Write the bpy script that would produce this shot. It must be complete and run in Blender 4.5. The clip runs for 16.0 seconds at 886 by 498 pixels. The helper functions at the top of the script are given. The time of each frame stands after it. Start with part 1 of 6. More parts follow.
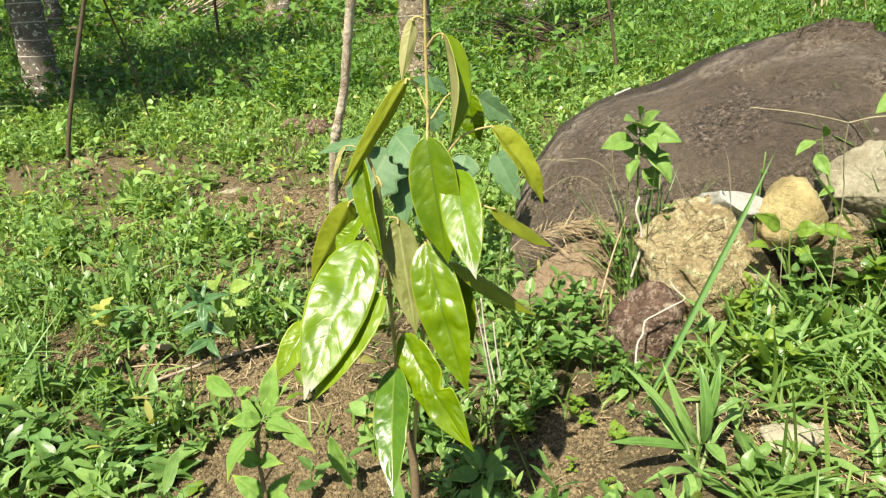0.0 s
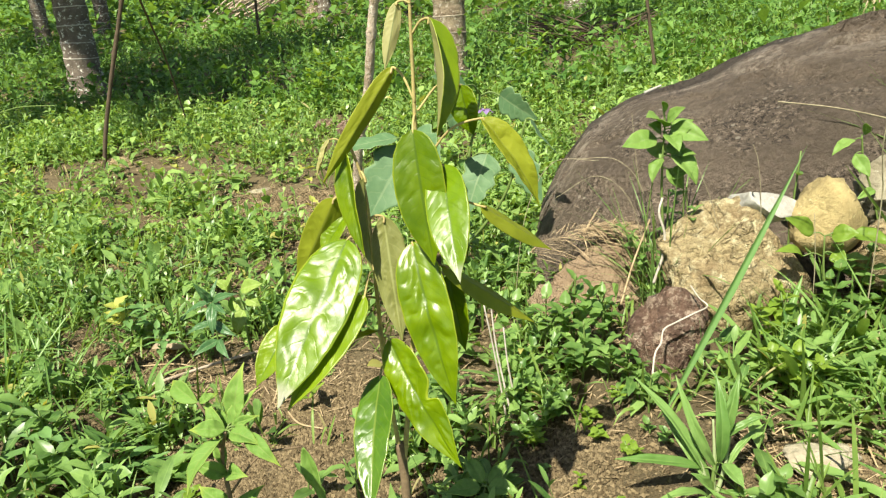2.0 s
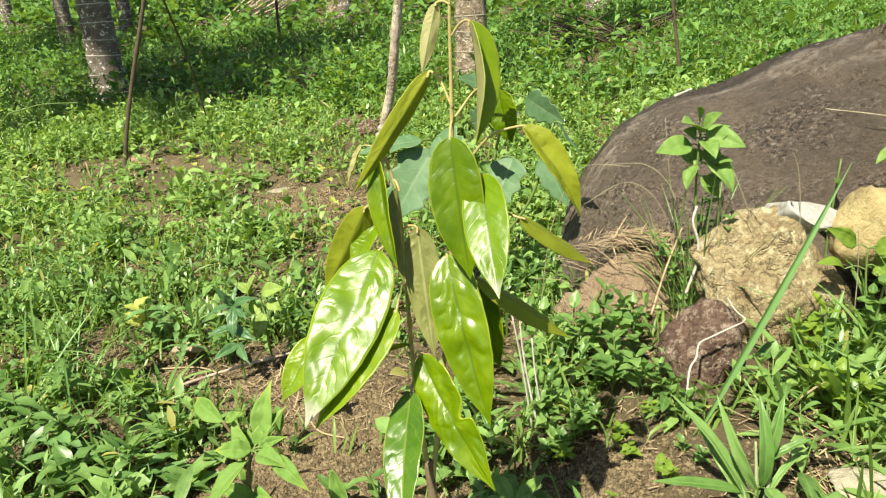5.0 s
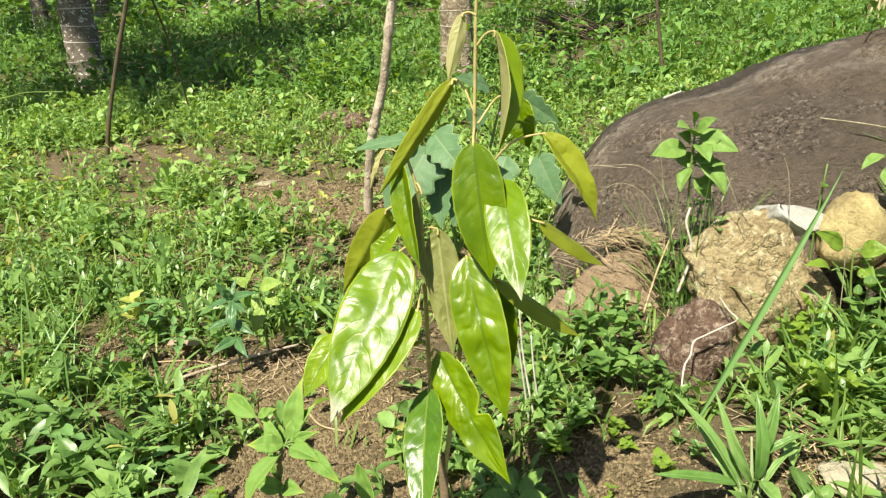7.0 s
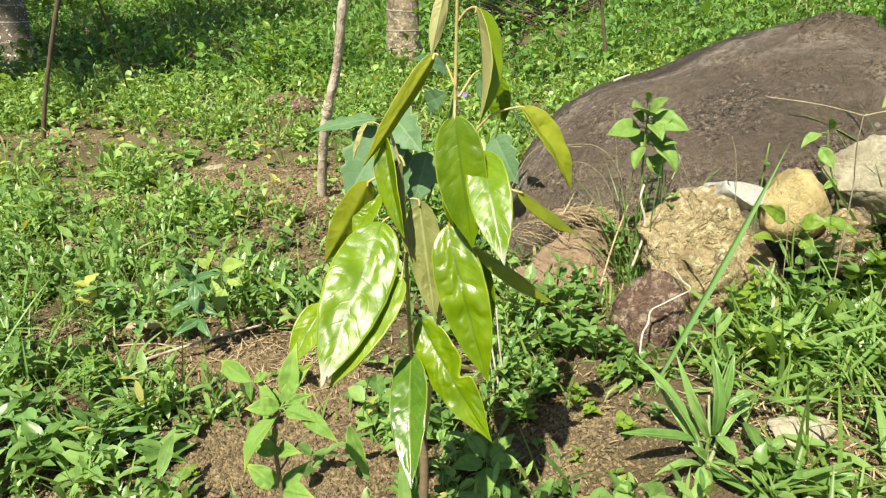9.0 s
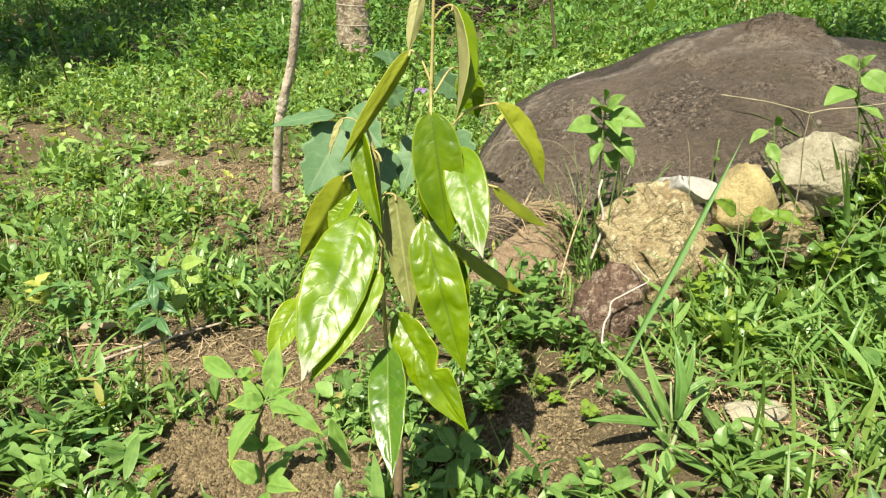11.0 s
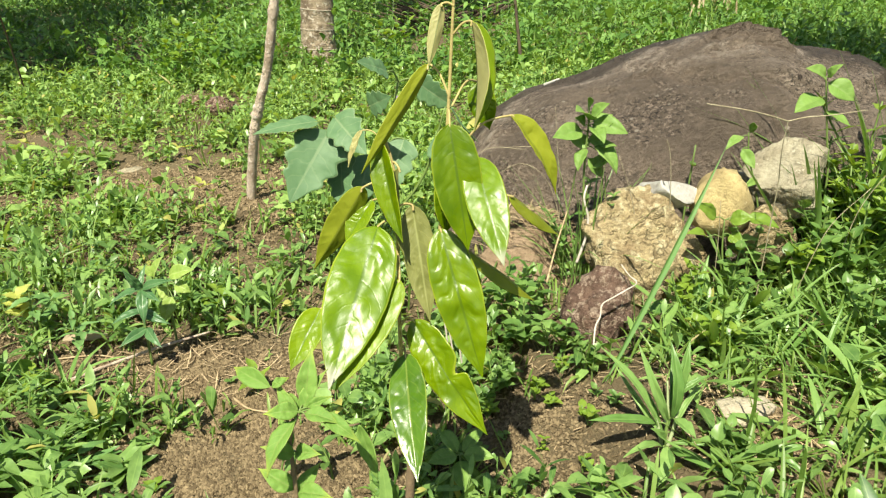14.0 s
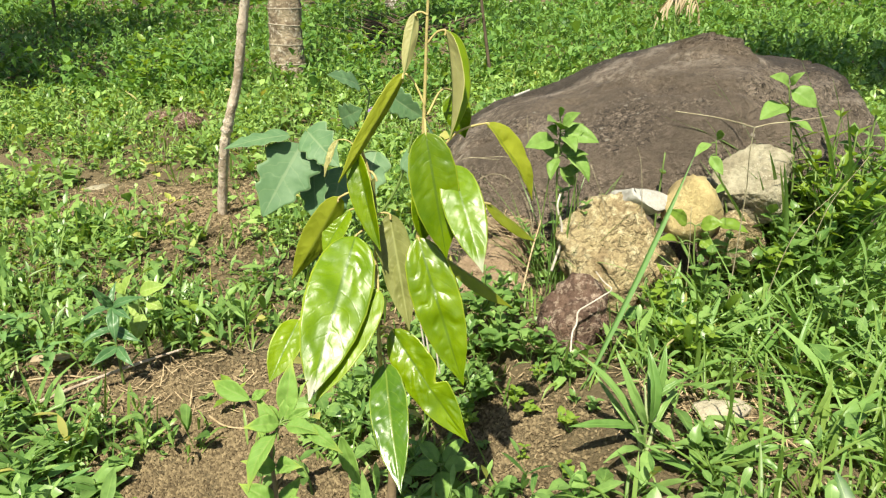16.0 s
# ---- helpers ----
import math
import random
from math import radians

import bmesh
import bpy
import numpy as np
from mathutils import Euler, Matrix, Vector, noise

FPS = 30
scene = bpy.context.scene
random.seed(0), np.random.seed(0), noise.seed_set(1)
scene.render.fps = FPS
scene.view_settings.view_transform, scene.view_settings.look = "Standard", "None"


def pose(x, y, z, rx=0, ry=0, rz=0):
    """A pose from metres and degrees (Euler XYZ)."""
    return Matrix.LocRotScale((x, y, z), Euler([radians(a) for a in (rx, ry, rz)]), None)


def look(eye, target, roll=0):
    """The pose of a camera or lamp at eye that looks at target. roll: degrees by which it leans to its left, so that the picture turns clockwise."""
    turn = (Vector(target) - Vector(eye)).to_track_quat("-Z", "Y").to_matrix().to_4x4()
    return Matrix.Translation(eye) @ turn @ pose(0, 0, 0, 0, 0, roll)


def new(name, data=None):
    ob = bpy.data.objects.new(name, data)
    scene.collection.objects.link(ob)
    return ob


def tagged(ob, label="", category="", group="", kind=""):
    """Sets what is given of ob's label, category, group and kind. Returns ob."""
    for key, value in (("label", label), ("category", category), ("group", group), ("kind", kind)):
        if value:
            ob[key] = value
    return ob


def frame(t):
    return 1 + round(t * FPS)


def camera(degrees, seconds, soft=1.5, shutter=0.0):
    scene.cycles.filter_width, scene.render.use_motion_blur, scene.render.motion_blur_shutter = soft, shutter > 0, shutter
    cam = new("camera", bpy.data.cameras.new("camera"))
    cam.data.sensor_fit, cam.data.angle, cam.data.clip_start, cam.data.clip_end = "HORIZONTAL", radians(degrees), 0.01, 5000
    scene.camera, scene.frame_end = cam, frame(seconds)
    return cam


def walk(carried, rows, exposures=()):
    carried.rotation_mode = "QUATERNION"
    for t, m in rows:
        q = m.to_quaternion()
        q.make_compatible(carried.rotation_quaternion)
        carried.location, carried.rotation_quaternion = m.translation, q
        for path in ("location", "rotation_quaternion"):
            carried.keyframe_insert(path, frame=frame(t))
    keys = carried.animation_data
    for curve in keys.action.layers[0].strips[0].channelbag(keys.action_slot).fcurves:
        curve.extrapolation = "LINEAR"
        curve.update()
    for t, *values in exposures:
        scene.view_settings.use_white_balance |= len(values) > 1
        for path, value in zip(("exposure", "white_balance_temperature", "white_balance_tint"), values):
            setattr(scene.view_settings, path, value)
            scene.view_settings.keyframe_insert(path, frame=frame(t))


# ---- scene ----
cam = camera(64.0, 16.0, soft=1.25)
PATH = [
    (0, (0.152, -0.918, 0.933), (-0.127, 0.944, 0.26), -2.3),
    (0.5, (0.165, -0.9, 0.926), (-0.138, 0.96, 0.257), -2.4),
    (1, (0.183, -0.884, 0.92), (-0.153, 0.972, 0.253), -2.6),
    (1.5, (0.195, -0.868, 0.914), (-0.168, 0.982, 0.248), -2.7),
    (2, (0.209, -0.85, 0.907), (-0.182, 0.997, 0.245), -2.8),
    (2.5, (0.216, -0.835, 0.903), (-0.196, 1.007, 0.244), -2.9),
    (3, (0.213, -0.827, 0.906), (-0.209, 1.013, 0.245), -2.8),
    (3.5, (0.208, -0.818, 0.906), (-0.224, 1.02, 0.246), -2.7),
    (4, (0.2, -0.811, 0.906), (-0.239, 1.025, 0.246), -2.6),
    (6.5, (0.137, -0.83, 0.927), (-0.256, 1.012, 0.253), -1.5),
    (7, (0.128, -0.847, 0.932), (-0.239, 0.997, 0.249), -1.1),
    (7.5, (0.122, -0.859, 0.931), (-0.214, 0.987, 0.24), -0.9),
    (8, (0.114, -0.872, 0.933), (-0.183, 0.976, 0.229), -0.7),
    (8.5, (0.101, -0.882, 0.929), (-0.152, 0.97, 0.216), -0.4),
    (9, (0.085, -0.893, 0.923), (-0.123, 0.962, 0.204), -0.1),
    (9.2, (0.08, -0.896, 0.926), (-0.112, 0.958, 0.202), -0.0),
    (11.3, (0.033, -0.919, 0.926), (-0.007, 0.943, 0.196), 1.0),
    (11.5, (0.018, -0.925, 0.929), (-0.007, 0.937, 0.198), 1.0),
    (12, (0.007, -0.928, 0.93), (-0.002, 0.935, 0.201), 1.1),
    (12.5, (-0.009, -0.927, 0.932), (-0.002, 0.935, 0.204), 1.3),
    (13, (-0.024, -0.93, 0.937), (-0.001, 0.933, 0.21), 1.5),
    (13.5, (-0.029, -0.933, 0.94), (0.006, 0.931, 0.215), 1.6),
    (14, (-0.03, -0.932, 0.94), (0.024, 0.934, 0.221), 1.5),
    (14.5, (-0.029, -0.932, 0.938), (0.042, 0.937, 0.228), 1.3),
    (15, (-0.03, -0.932, 0.938), (0.061, 0.939, 0.236), 1.2),
    (15.5, (-0.033, -0.932, 0.935), (0.08, 0.941, 0.244), 1.2),
    (16, (-0.038, -0.934, 0.933), (0.094, 0.941, 0.252), 1.2),
]
walk(cam, [(t, look(eye, target, roll)) for t, eye, target, roll in PATH], [(0.0, 0.90, 7000, 4), (16.0, 0.90, 7000, 4)])

# ---- world, sun ----
SUN_TO = Vector((-0.18, -0.58, 0.83)).normalized()
world = bpy.data.worlds.new("sky")
scene.world = world
world.use_nodes = True
wn = world.node_tree
wn.nodes.clear()
w_out = wn.nodes.new("ShaderNodeOutputWorld")
w_bg = wn.nodes.new("ShaderNodeBackground")
w_sky = wn.nodes.new("ShaderNodeTexSky")
w_sky.sky_type = "NISHITA"
w_sky.sun_disc = False
w_sky.sun_elevation = math.asin(SUN_TO.z)
w_sky.sun_rotation = math.atan2(SUN_TO.x, SUN_TO.y)
w_bg.inputs["Strength"].default_value = 0.066
wn.links.new(w_sky.outputs[0], w_bg.inputs[0])
wn.links.new(w_bg.outputs[0], w_out.inputs[0])
sun_data = bpy.data.lights.new("sun", "SUN")
sun_data.energy = 5.0
sun_data.angle = radians(0.55)
sun_data.color = (1.0, 0.95, 0.86)
sun = new("sun", sun_data)
sun.matrix_world = look(SUN_TO * 30, (0, 0, 0))

rng = np.random.default_rng(7)


# ---- materials ----
class Nodes:
    def __init__(self, name):
        self.mat = bpy.data.materials.new(name)
        self.mat.use_nodes = True
        self.tree = self.mat.node_tree
        self.tree.nodes.clear()
        self.out = self.add("ShaderNodeOutputMaterial")

    def add(self, kind, **values):
        node = self.tree.nodes.new(kind)
        for key, value in values.items():
            if key == "feature":
                node.feature = value
            else:
                node.inputs[key.replace("_", " ")].default_value = value
        return node

    def link(self, a, b):
        self.tree.links.new(a, b)

    def math(self, op, a, b=None, clamp=False):
        node = self.tree.nodes.new("ShaderNodeMath")
        node.operation = op
        node.use_clamp = clamp
        for n, v in enumerate((a, b)):
            if v is None:
                continue
            if isinstance(v, (int, float)):
                node.inputs[n].default_value = v
            else:
                self.link(v, node.inputs[n])
        return node.outputs[0]

    def mix(self, fac, a, b, blend="MIX"):
        node = self.tree.nodes.new("ShaderNodeMix")
        node.data_type, node.blend_type = "RGBA", blend
        for sock, v in ((node.inputs[0], fac), (node.inputs[6], a), (node.inputs[7], b)):
            if isinstance(v, (int, float)):
                sock.default_value = v
            elif isinstance(v, tuple):
                sock.default_value = (*v, 1)
            else:
                self.link(v, sock)
        return node.outputs[2]

    def noise(self, scale, detail=4.0, rough=0.55, coord="Object"):
        tex = self.add("ShaderNodeTexNoise", Scale=scale, Detail=detail, Roughness=rough)
        if coord == "Position":
            self.link(self.add("ShaderNodeNewGeometry").outputs["Position"], tex.inputs["Vector"])
        else:
            self.link(self.add("ShaderNodeTexCoord").outputs[coord], tex.inputs["Vector"])
        return tex.outputs["Fac"]

    def ramp(self, fac, low, high):
        node = self.tree.nodes.new("ShaderNodeMapRange")
        node.interpolation_type = "SMOOTHSTEP"
        self.link(fac, node.inputs["Value"])
        node.inputs["From Min"].default_value, node.inputs["From Max"].default_value = low, high
        return node.outputs["Result"]

    def bump(self, height, strength, distance):
        node = self.add("ShaderNodeBump", Strength=strength, Distance=distance)
        self.link(height, node.inputs["Height"])
        return node.outputs[0]

    def principled(self, colour, rough, normal=None, spec=0.5):
        node = self.add("ShaderNodeBsdfPrincipled")
        for key, v in (("Base Color", colour), ("Roughness", rough)):
            if isinstance(v, tuple):
                node.inputs[key].default_value = (*v, 1)
            elif isinstance(v, (int, float)):
                node.inputs[key].default_value = v
            else:
                self.link(v, node.inputs[key])
        node.inputs["Specular IOR Level"].default_value = spec
        if normal is not None:
            self.link(normal, node.inputs["Normal"])
        return node.outputs[0]

    def finish(self, shader):
        self.link(shader, self.out.inputs["Surface"])
        return self.mat


def leaf_material(name, dark, light, rough=0.45, through_light=0.35, island=True, old=None, spec=0.4):
    """Thin foliage: two greens varied from leaf to leaf, light coming through."""
    n = Nodes(name)
    if island:
        pick = n.add("ShaderNodeNewGeometry").outputs["Random Per Island"]
    else:
        pick = n.add("ShaderNodeObjectInfo").outputs["Random"]
    mottle = n.ramp(n.noise(60, 3, coord="Position"), 0.3, 0.7)
    fac = n.math("ADD", n.math("MULTIPLY", pick, 0.75), n.math("MULTIPLY", mottle, 0.25), True)
    colour = n.mix(fac, dark, light)
    if old:
        spent = n.ramp(pick, 0.980, 0.984)
        colour = n.mix(spent, colour, old)
    uv = n.add("ShaderNodeUVMap").outputs[0]
    sep = n.add("ShaderNodeSeparateXYZ")
    n.link(uv, sep.inputs[0])
    rib = n.ramp(n.math("ABSOLUTE", n.math("SUBTRACT", sep.outputs[0], 0.5)), 0.015, 0.06)
    colour = n.mix(n.math("MULTIPLY", n.math("SUBTRACT", 1.0, rib), 0.35), colour, light)
    skin = n.principled(colour, rough, spec=spec)
    glow = n.add("ShaderNodeBsdfTranslucent")
    n.link(n.mix(1.0, colour, (1.5, 1.35, 0.55), "MULTIPLY"), glow.inputs["Color"])
    both = n.add("ShaderNodeMixShader", Fac=through_light)
    n.link(skin, both.inputs[1])
    n.link(glow.outputs[0], both.inputs[2])
    return n.finish(both.outputs[0])


def sapling_leaf_material(name, base, deep, rim, rough, through_light, spec=0.5, veins=0.06, count=69.0, pale_rib=0.12, tip=None, tip_at=None, vein_tone=None):
    """A large leathery leaf: midrib, side veins, a thin pale margin."""
    n = Nodes(name)
    sep = n.add("ShaderNodeSeparateXYZ")
    n.link(n.add("ShaderNodeUVMap").outputs[0], sep.inputs[0])
    across = n.math("MULTIPLY", n.math("ABSOLUTE", n.math("SUBTRACT", sep.outputs[0], 0.5)), 2.0)
    along = sep.outputs[1]
    mottle = n.ramp(n.noise(28, 4, coord="Position"), 0.3, 0.72)
    colour = n.mix(mottle, base, deep)
    half = n.math("GREATER_THAN", sep.outputs[0], 0.5)
    bent = n.math("ADD", n.math("MULTIPLY", across, 0.09), n.math("MULTIPLY", n.math("MULTIPLY", across, across), 0.09))
    stray = n.math("MULTIPLY", n.noise(26, 3, coord="Position"), 0.16)
    course = n.math("ADD", n.math("ADD", n.math("SUBTRACT", along, bent), stray), n.math("MULTIPLY", half, 0.035))
    vein = n.math("SINE", n.math("MULTIPLY", course, count))
    furrow = n.ramp(vein, 0.80, 1.0)
    colour = n.mix(n.math("MULTIPLY", n.ramp(vein, 0.90, 1.0), veins), colour, vein_tone or rim)
    rib = n.math("MULTIPLY", n.math("SUBTRACT", 1.0, n.ramp(across, 0.03, 0.075)), 0.9)
    colour = n.mix(rib, colour, n.mix(pale_rib, n.mix(1.0, deep, (0.40, 0.58, 0.6), "MULTIPLY"), rim))
    if tip:
        faded = n.math("MULTIPLY", n.ramp(n.math("ADD", along, n.math("MULTIPLY", across, 0.15)), 0.72, 1.02), n.math("ADD", n.math("MULTIPLY", n.add("ShaderNodeObjectInfo").outputs["Random"], 0.7), 0.2))
        if tip_at:
            faded = n.ramp(n.math("ADD", along, n.math("MULTIPLY", n.noise(70, 3, coord="Position"), 0.06)), *tip_at)
        colour = n.mix(faded, colour, tip)
    edge = n.ramp(across, 0.93, 0.985)
    colour = n.mix(n.math("MULTIPLY", edge, 0.8), colour, rim)
    tone = n.add("ShaderNodeObjectInfo").outputs["Random"]
    colour = n.mix(n.math("MULTIPLY", tone, 0.35), colour, deep)
    fine = n.bump(n.math("ADD", n.noise(420, 3, coord="Position"), n.math("MULTIPLY", n.noise(95, 4, coord="Position"), 2.0)), 0.10, 0.0012)
    grooved = n.add("ShaderNodeBump", Strength=0.13, Distance=0.0012)
    n.link(n.math("SUBTRACT", 1.0, furrow), grooved.inputs["Height"])
    n.link(fine, grooved.inputs["Normal"])
    skin = n.principled(colour, rough, grooved.outputs[0], spec)
    glow = n.add("ShaderNodeBsdfTranslucent")
    n.link(n.mix(1.0, colour, (1.4, 1.3, 0.4), "MULTIPLY"), glow.inputs["Color"])
    both = n.add("ShaderNodeMixShader", Fac=through_light)
    n.link(skin, both.inputs[1])
    n.link(glow.outputs[0], both.inputs[2])
    return n.finish(both.outputs[0])


def rough_material(name, a, b, spots=None, scale=6.0, fine=60.0, rough=0.85, bump=0.5, depth=0.01, spec=0.3, spot_at=(0.58, 0.68), spot_scale=None, cracks=0.0):
    """Stone, bark, soil: two tones at a large scale, a grain at a fine one, stains."""
    n = Nodes(name)
    big = n.ramp(n.noise(scale, 6, coord="Position"), 0.32, 0.68)
    small = n.noise(fine, 6, 0.7, coord="Position")
    colour = n.mix(big, a, b)
    colour = n.mix(n.math("MULTIPLY", n.ramp(small, 0.35, 0.75), 0.45), colour, n.mix(1.0, b, (0.5, 0.48, 0.45), "MULTIPLY"))
    if spots:
        patch = n.ramp(n.noise(spot_scale or scale * 4, 8, 0.75, coord="Position"), *spot_at)
        colour = n.mix(patch, colour, spots)
    height = n.math("ADD", small, n.math("MULTIPLY", big, 0.6))
    if cracks:
        grain = n.noise(fine * 0.8, 12, 0.85, coord="Position")
        colour = n.mix(n.ramp(grain, 0.36, 0.62), n.mix(1.0, colour, (0.60, 0.56, 0.52), "MULTIPLY"), n.mix(1.0, colour, (1.25, 1.25, 1.25), "MULTIPLY"))
        cell = n.add("ShaderNodeTexVoronoi", feature="DISTANCE_TO_EDGE", Scale=cracks)
        bend = n.add("ShaderNodeTexNoise", Scale=cracks * 0.8, Detail=5.0)
        spot = n.add("ShaderNodeNewGeometry").outputs["Position"]
        n.link(spot, bend.inputs["Vector"])
        warp = n.add("ShaderNodeVectorMath")
        warp.operation = "MULTIPLY_ADD"
        n.link(bend.outputs["Color"], warp.inputs[0])
        warp.inputs[1].default_value = (0.09, 0.09, 0.09)
        n.link(spot, warp.inputs[2])
        n.link(warp.outputs[0], cell.inputs["Vector"])
        gap = n.math("MULTIPLY", n.math("SUBTRACT", 1.0, n.ramp(cell.outputs["Distance"], 0.0, 0.07)), n.ramp(n.noise(cracks * 0.7, 4, coord="Position"), 0.42, 0.62))
        colour = n.mix(n.math("MULTIPLY", gap, 0.18), colour, n.mix(1.0, a, (0.3, 0.27, 0.25), "MULTIPLY"))
        height = n.math("SUBTRACT", height, n.math("MULTIPLY", gap, 0.45))
    return n.finish(n.principled(colour, rough, n.bump(height, bump, depth), spec))


def boulder_material():
    """Weathered brown rock: dark blotches, pale streaks down the slope, lichen specks, pits."""
    n = Nodes("boulder_stone")
    spot = n.add("ShaderNodeNewGeometry").outputs["Position"]
    stretch = n.add("ShaderNodeMapping")
    stretch.inputs["Rotation"].default_value = (0.0, 0.35, 0.3)
    stretch.inputs["Scale"].default_value = (3.0, 9.0, 9.0)
    n.link(spot, stretch.inputs["Vector"])
    streak = n.add("ShaderNodeTexNoise", Scale=1.0, Detail=8.0, Roughness=0.65)
    n.link(stretch.outputs[0], streak.inputs["Vector"])
    big = n.ramp(n.noise(1.8, 5, coord="Position"), 0.35, 0.65)
    mid = n.noise(14, 8, 0.7, coord="Position")
    fine = n.noise(80, 6, 0.8, coord="Position")
    colour = n.mix(big, (0.180, 0.139, 0.103), (0.270, 0.210, 0.155))
    colour = n.mix(n.math("MULTIPLY", n.ramp(streak.outputs["Fac"], 0.48, 0.68), 0.40), colour, (0.33, 0.255, 0.20))
    colour = n.mix(n.math("MULTIPLY", n.ramp(mid, 0.56, 0.70), 0.50), colour, (0.055, 0.041, 0.033))
    pits = n.noise(66, 5, 0.75, coord="Position")
    where = n.ramp(n.noise(2.6, 5, 0.6, coord="Position"), 0.44, 0.58)
    colour = n.mix(n.math("MULTIPLY", n.math("MULTIPLY", n.ramp(pits, 0.52, 0.58), where), 0.85), colour, (0.47, 0.37, 0.285))
    colour = n.mix(n.math("MULTIPLY", n.math("MULTIPLY", n.ramp(fine, 0.50, 0.58), where), 0.9), colour, (0.030, 0.023, 0.018))
    where_y = n.add("ShaderNodeSeparateXYZ")
    n.link(spot, where_y.inputs[0])
    # pale flaking skin over the crown
    crown = n.ramp(n.math("ADD", where_y.outputs[1], n.math("MULTIPLY", n.noise(3.0, 4, coord="Position"), 0.5)), 1.52, 1.72)
    flake = n.math("MULTIPLY", n.ramp(streak.outputs["Fac"], 0.42, 0.62), n.ramp(n.noise(26.0, 10, 0.8, coord="Position"), 0.44, 0.54))
    colour = n.mix(n.math("MULTIPLY", n.math("MULTIPLY", crown, flake), 0.70), colour, (0.50, 0.42, 0.34))
    crust = n.ramp(n.math("ADD", n.math("ADD", where_y.outputs[1], n.math("MULTIPLY", n.math("MAXIMUM", n.math("SUBTRACT", where_y.outputs[0], 1.0), 0.0), 0.4)), n.math("MULTIPLY", n.noise(3.5, 6, 0.65, coord="Position"), 0.55)), 1.89, 2.00)
    colour = n.mix(n.math("MULTIPLY", crust, 0.75), colour, (0.045, 0.035, 0.028))
    grain = n.noise(38, 12, 0.85, coord="Position")
    colour = n.mix(n.ramp(grain, 0.36, 0.62), n.mix(1.0, colour, (0.80, 0.79, 0.78), "MULTIPLY"), n.mix(1.0, colour, (1.18, 1.18, 1.18), "MULTIPLY"))
    cell = n.add("ShaderNodeTexVoronoi", Scale=24.0)
    n.link(spot, cell.inputs["Vector"])
    speck = n.math("MULTIPLY", n.math("SUBTRACT", 1.0, n.ramp(cell.outputs["Distance"], 0.10, 0.22)), n.ramp(n.noise(5.0, 4, coord="Position"), 0.48, 0.58))
    colour = n.mix(n.math("MULTIPLY", n.math("MULTIPLY", speck, n.ramp(mid, 0.40, 0.50)), 0.9), colour, (0.52, 0.45, 0.36))
    height = n.math("ADD", n.math("MULTIPLY", mid, 1.0), n.math("ADD", n.math("MULTIPLY", fine, 0.35), n.math("MULTIPLY", streak.outputs["Fac"], 1.0)))
    height = n.math("ADD", height, n.math("MULTIPLY", pits, 0.3))
    return n.finish(n.principled(colour, 0.72, n.bump(height, 1.0, 0.08), 0.35))


def crumb_material():
    """Loose soil: each crumb a little darker or paler than the next."""
    n = Nodes("soil_crumb")
    pick = n.add("ShaderNodeNewGeometry").outputs["Random Per Island"]
    colour = n.mix(pick, (0.084, 0.062, 0.035), (0.285, 0.220, 0.128))
    grain = n.noise(320, 5, 0.7, coord="Position")
    colour = n.mix(n.math("MULTIPLY", n.ramp(grain, 0.4, 0.7), 0.4), colour, (0.095, 0.066, 0.040))
    return n.finish(n.principled(colour, 0.95, n.bump(grain, 0.5, 0.002), 0.12))


M_SOIL = rough_material("soil", (0.115, 0.087, 0.049), (0.190, 0.150, 0.088), (0.242, 0.196, 0.120), 3.0, 190.0, 0.95, 0.9, 0.012, 0.15, spot_scale=70)
M_CRUMB = crumb_material()
M_BOULDER = boulder_material()
M_STONE_TAN = rough_material("tan_stone", (0.58, 0.475, 0.265), (0.40, 0.300, 0.165), (0.70, 0.62, 0.39), 10.0, 60.0, 0.9, 1.0, 0.03, 0.25, (0.50, 0.62), 26.0, cracks=24.0)
M_STONE_YELLOW = rough_material("yellow_stone", (0.54, 0.435, 0.21), (0.40, 0.31, 0.145), (0.62, 0.53, 0.30), 10.0, 75.0, 0.86, 0.8, 0.016, 0.28)
M_STONE_GREY = rough_material("grey_stone", (0.50, 0.455, 0.325), (0.31, 0.270, 0.180), (0.60, 0.56, 0.43), 12.0, 55.0, 0.9, 1.0, 0.02, 0.25)
M_STONE_DARK = rough_material("red_brown_stone", (0.26, 0.165, 0.12), (0.15, 0.095, 0.072), (0.44, 0.34, 0.26), 12.0, 70.0, 0.9, 1.0, 0.03, 0.25, (0.50, 0.58), 45.0, cracks=9.0)
M_STONE_WHITE = rough_material("whitish_stone", (0.47, 0.455, 0.415), (0.34, 0.325, 0.29), (0.56, 0.545, 0.50), 14.0, 140.0, 0.85, 0.5, 0.004, 0.3)
M_STONE_PALE = rough_material("pale_stone", (0.56, 0.50, 0.37), (0.42, 0.36, 0.26), (0.64, 0.58, 0.45), 20.0, 90.0, 0.85, 0.7, 0.01, 0.3)
M_SLAB = rough_material("earth_bank", (0.42, 0.31, 0.205), (0.33, 0.235, 0.15), (0.46, 0.36, 0.25), 8.0, 70.0, 0.95, 1.0, 0.02, 0.15)
M_BARK = rough_material("palm_bark", (0.42, 0.34, 0.235), (0.17, 0.125, 0.085), (0.56, 0.50, 0.41), 13.0, 60.0, 0.9, 1.0, 0.02, 0.2, (0.52, 0.62), 24.0)
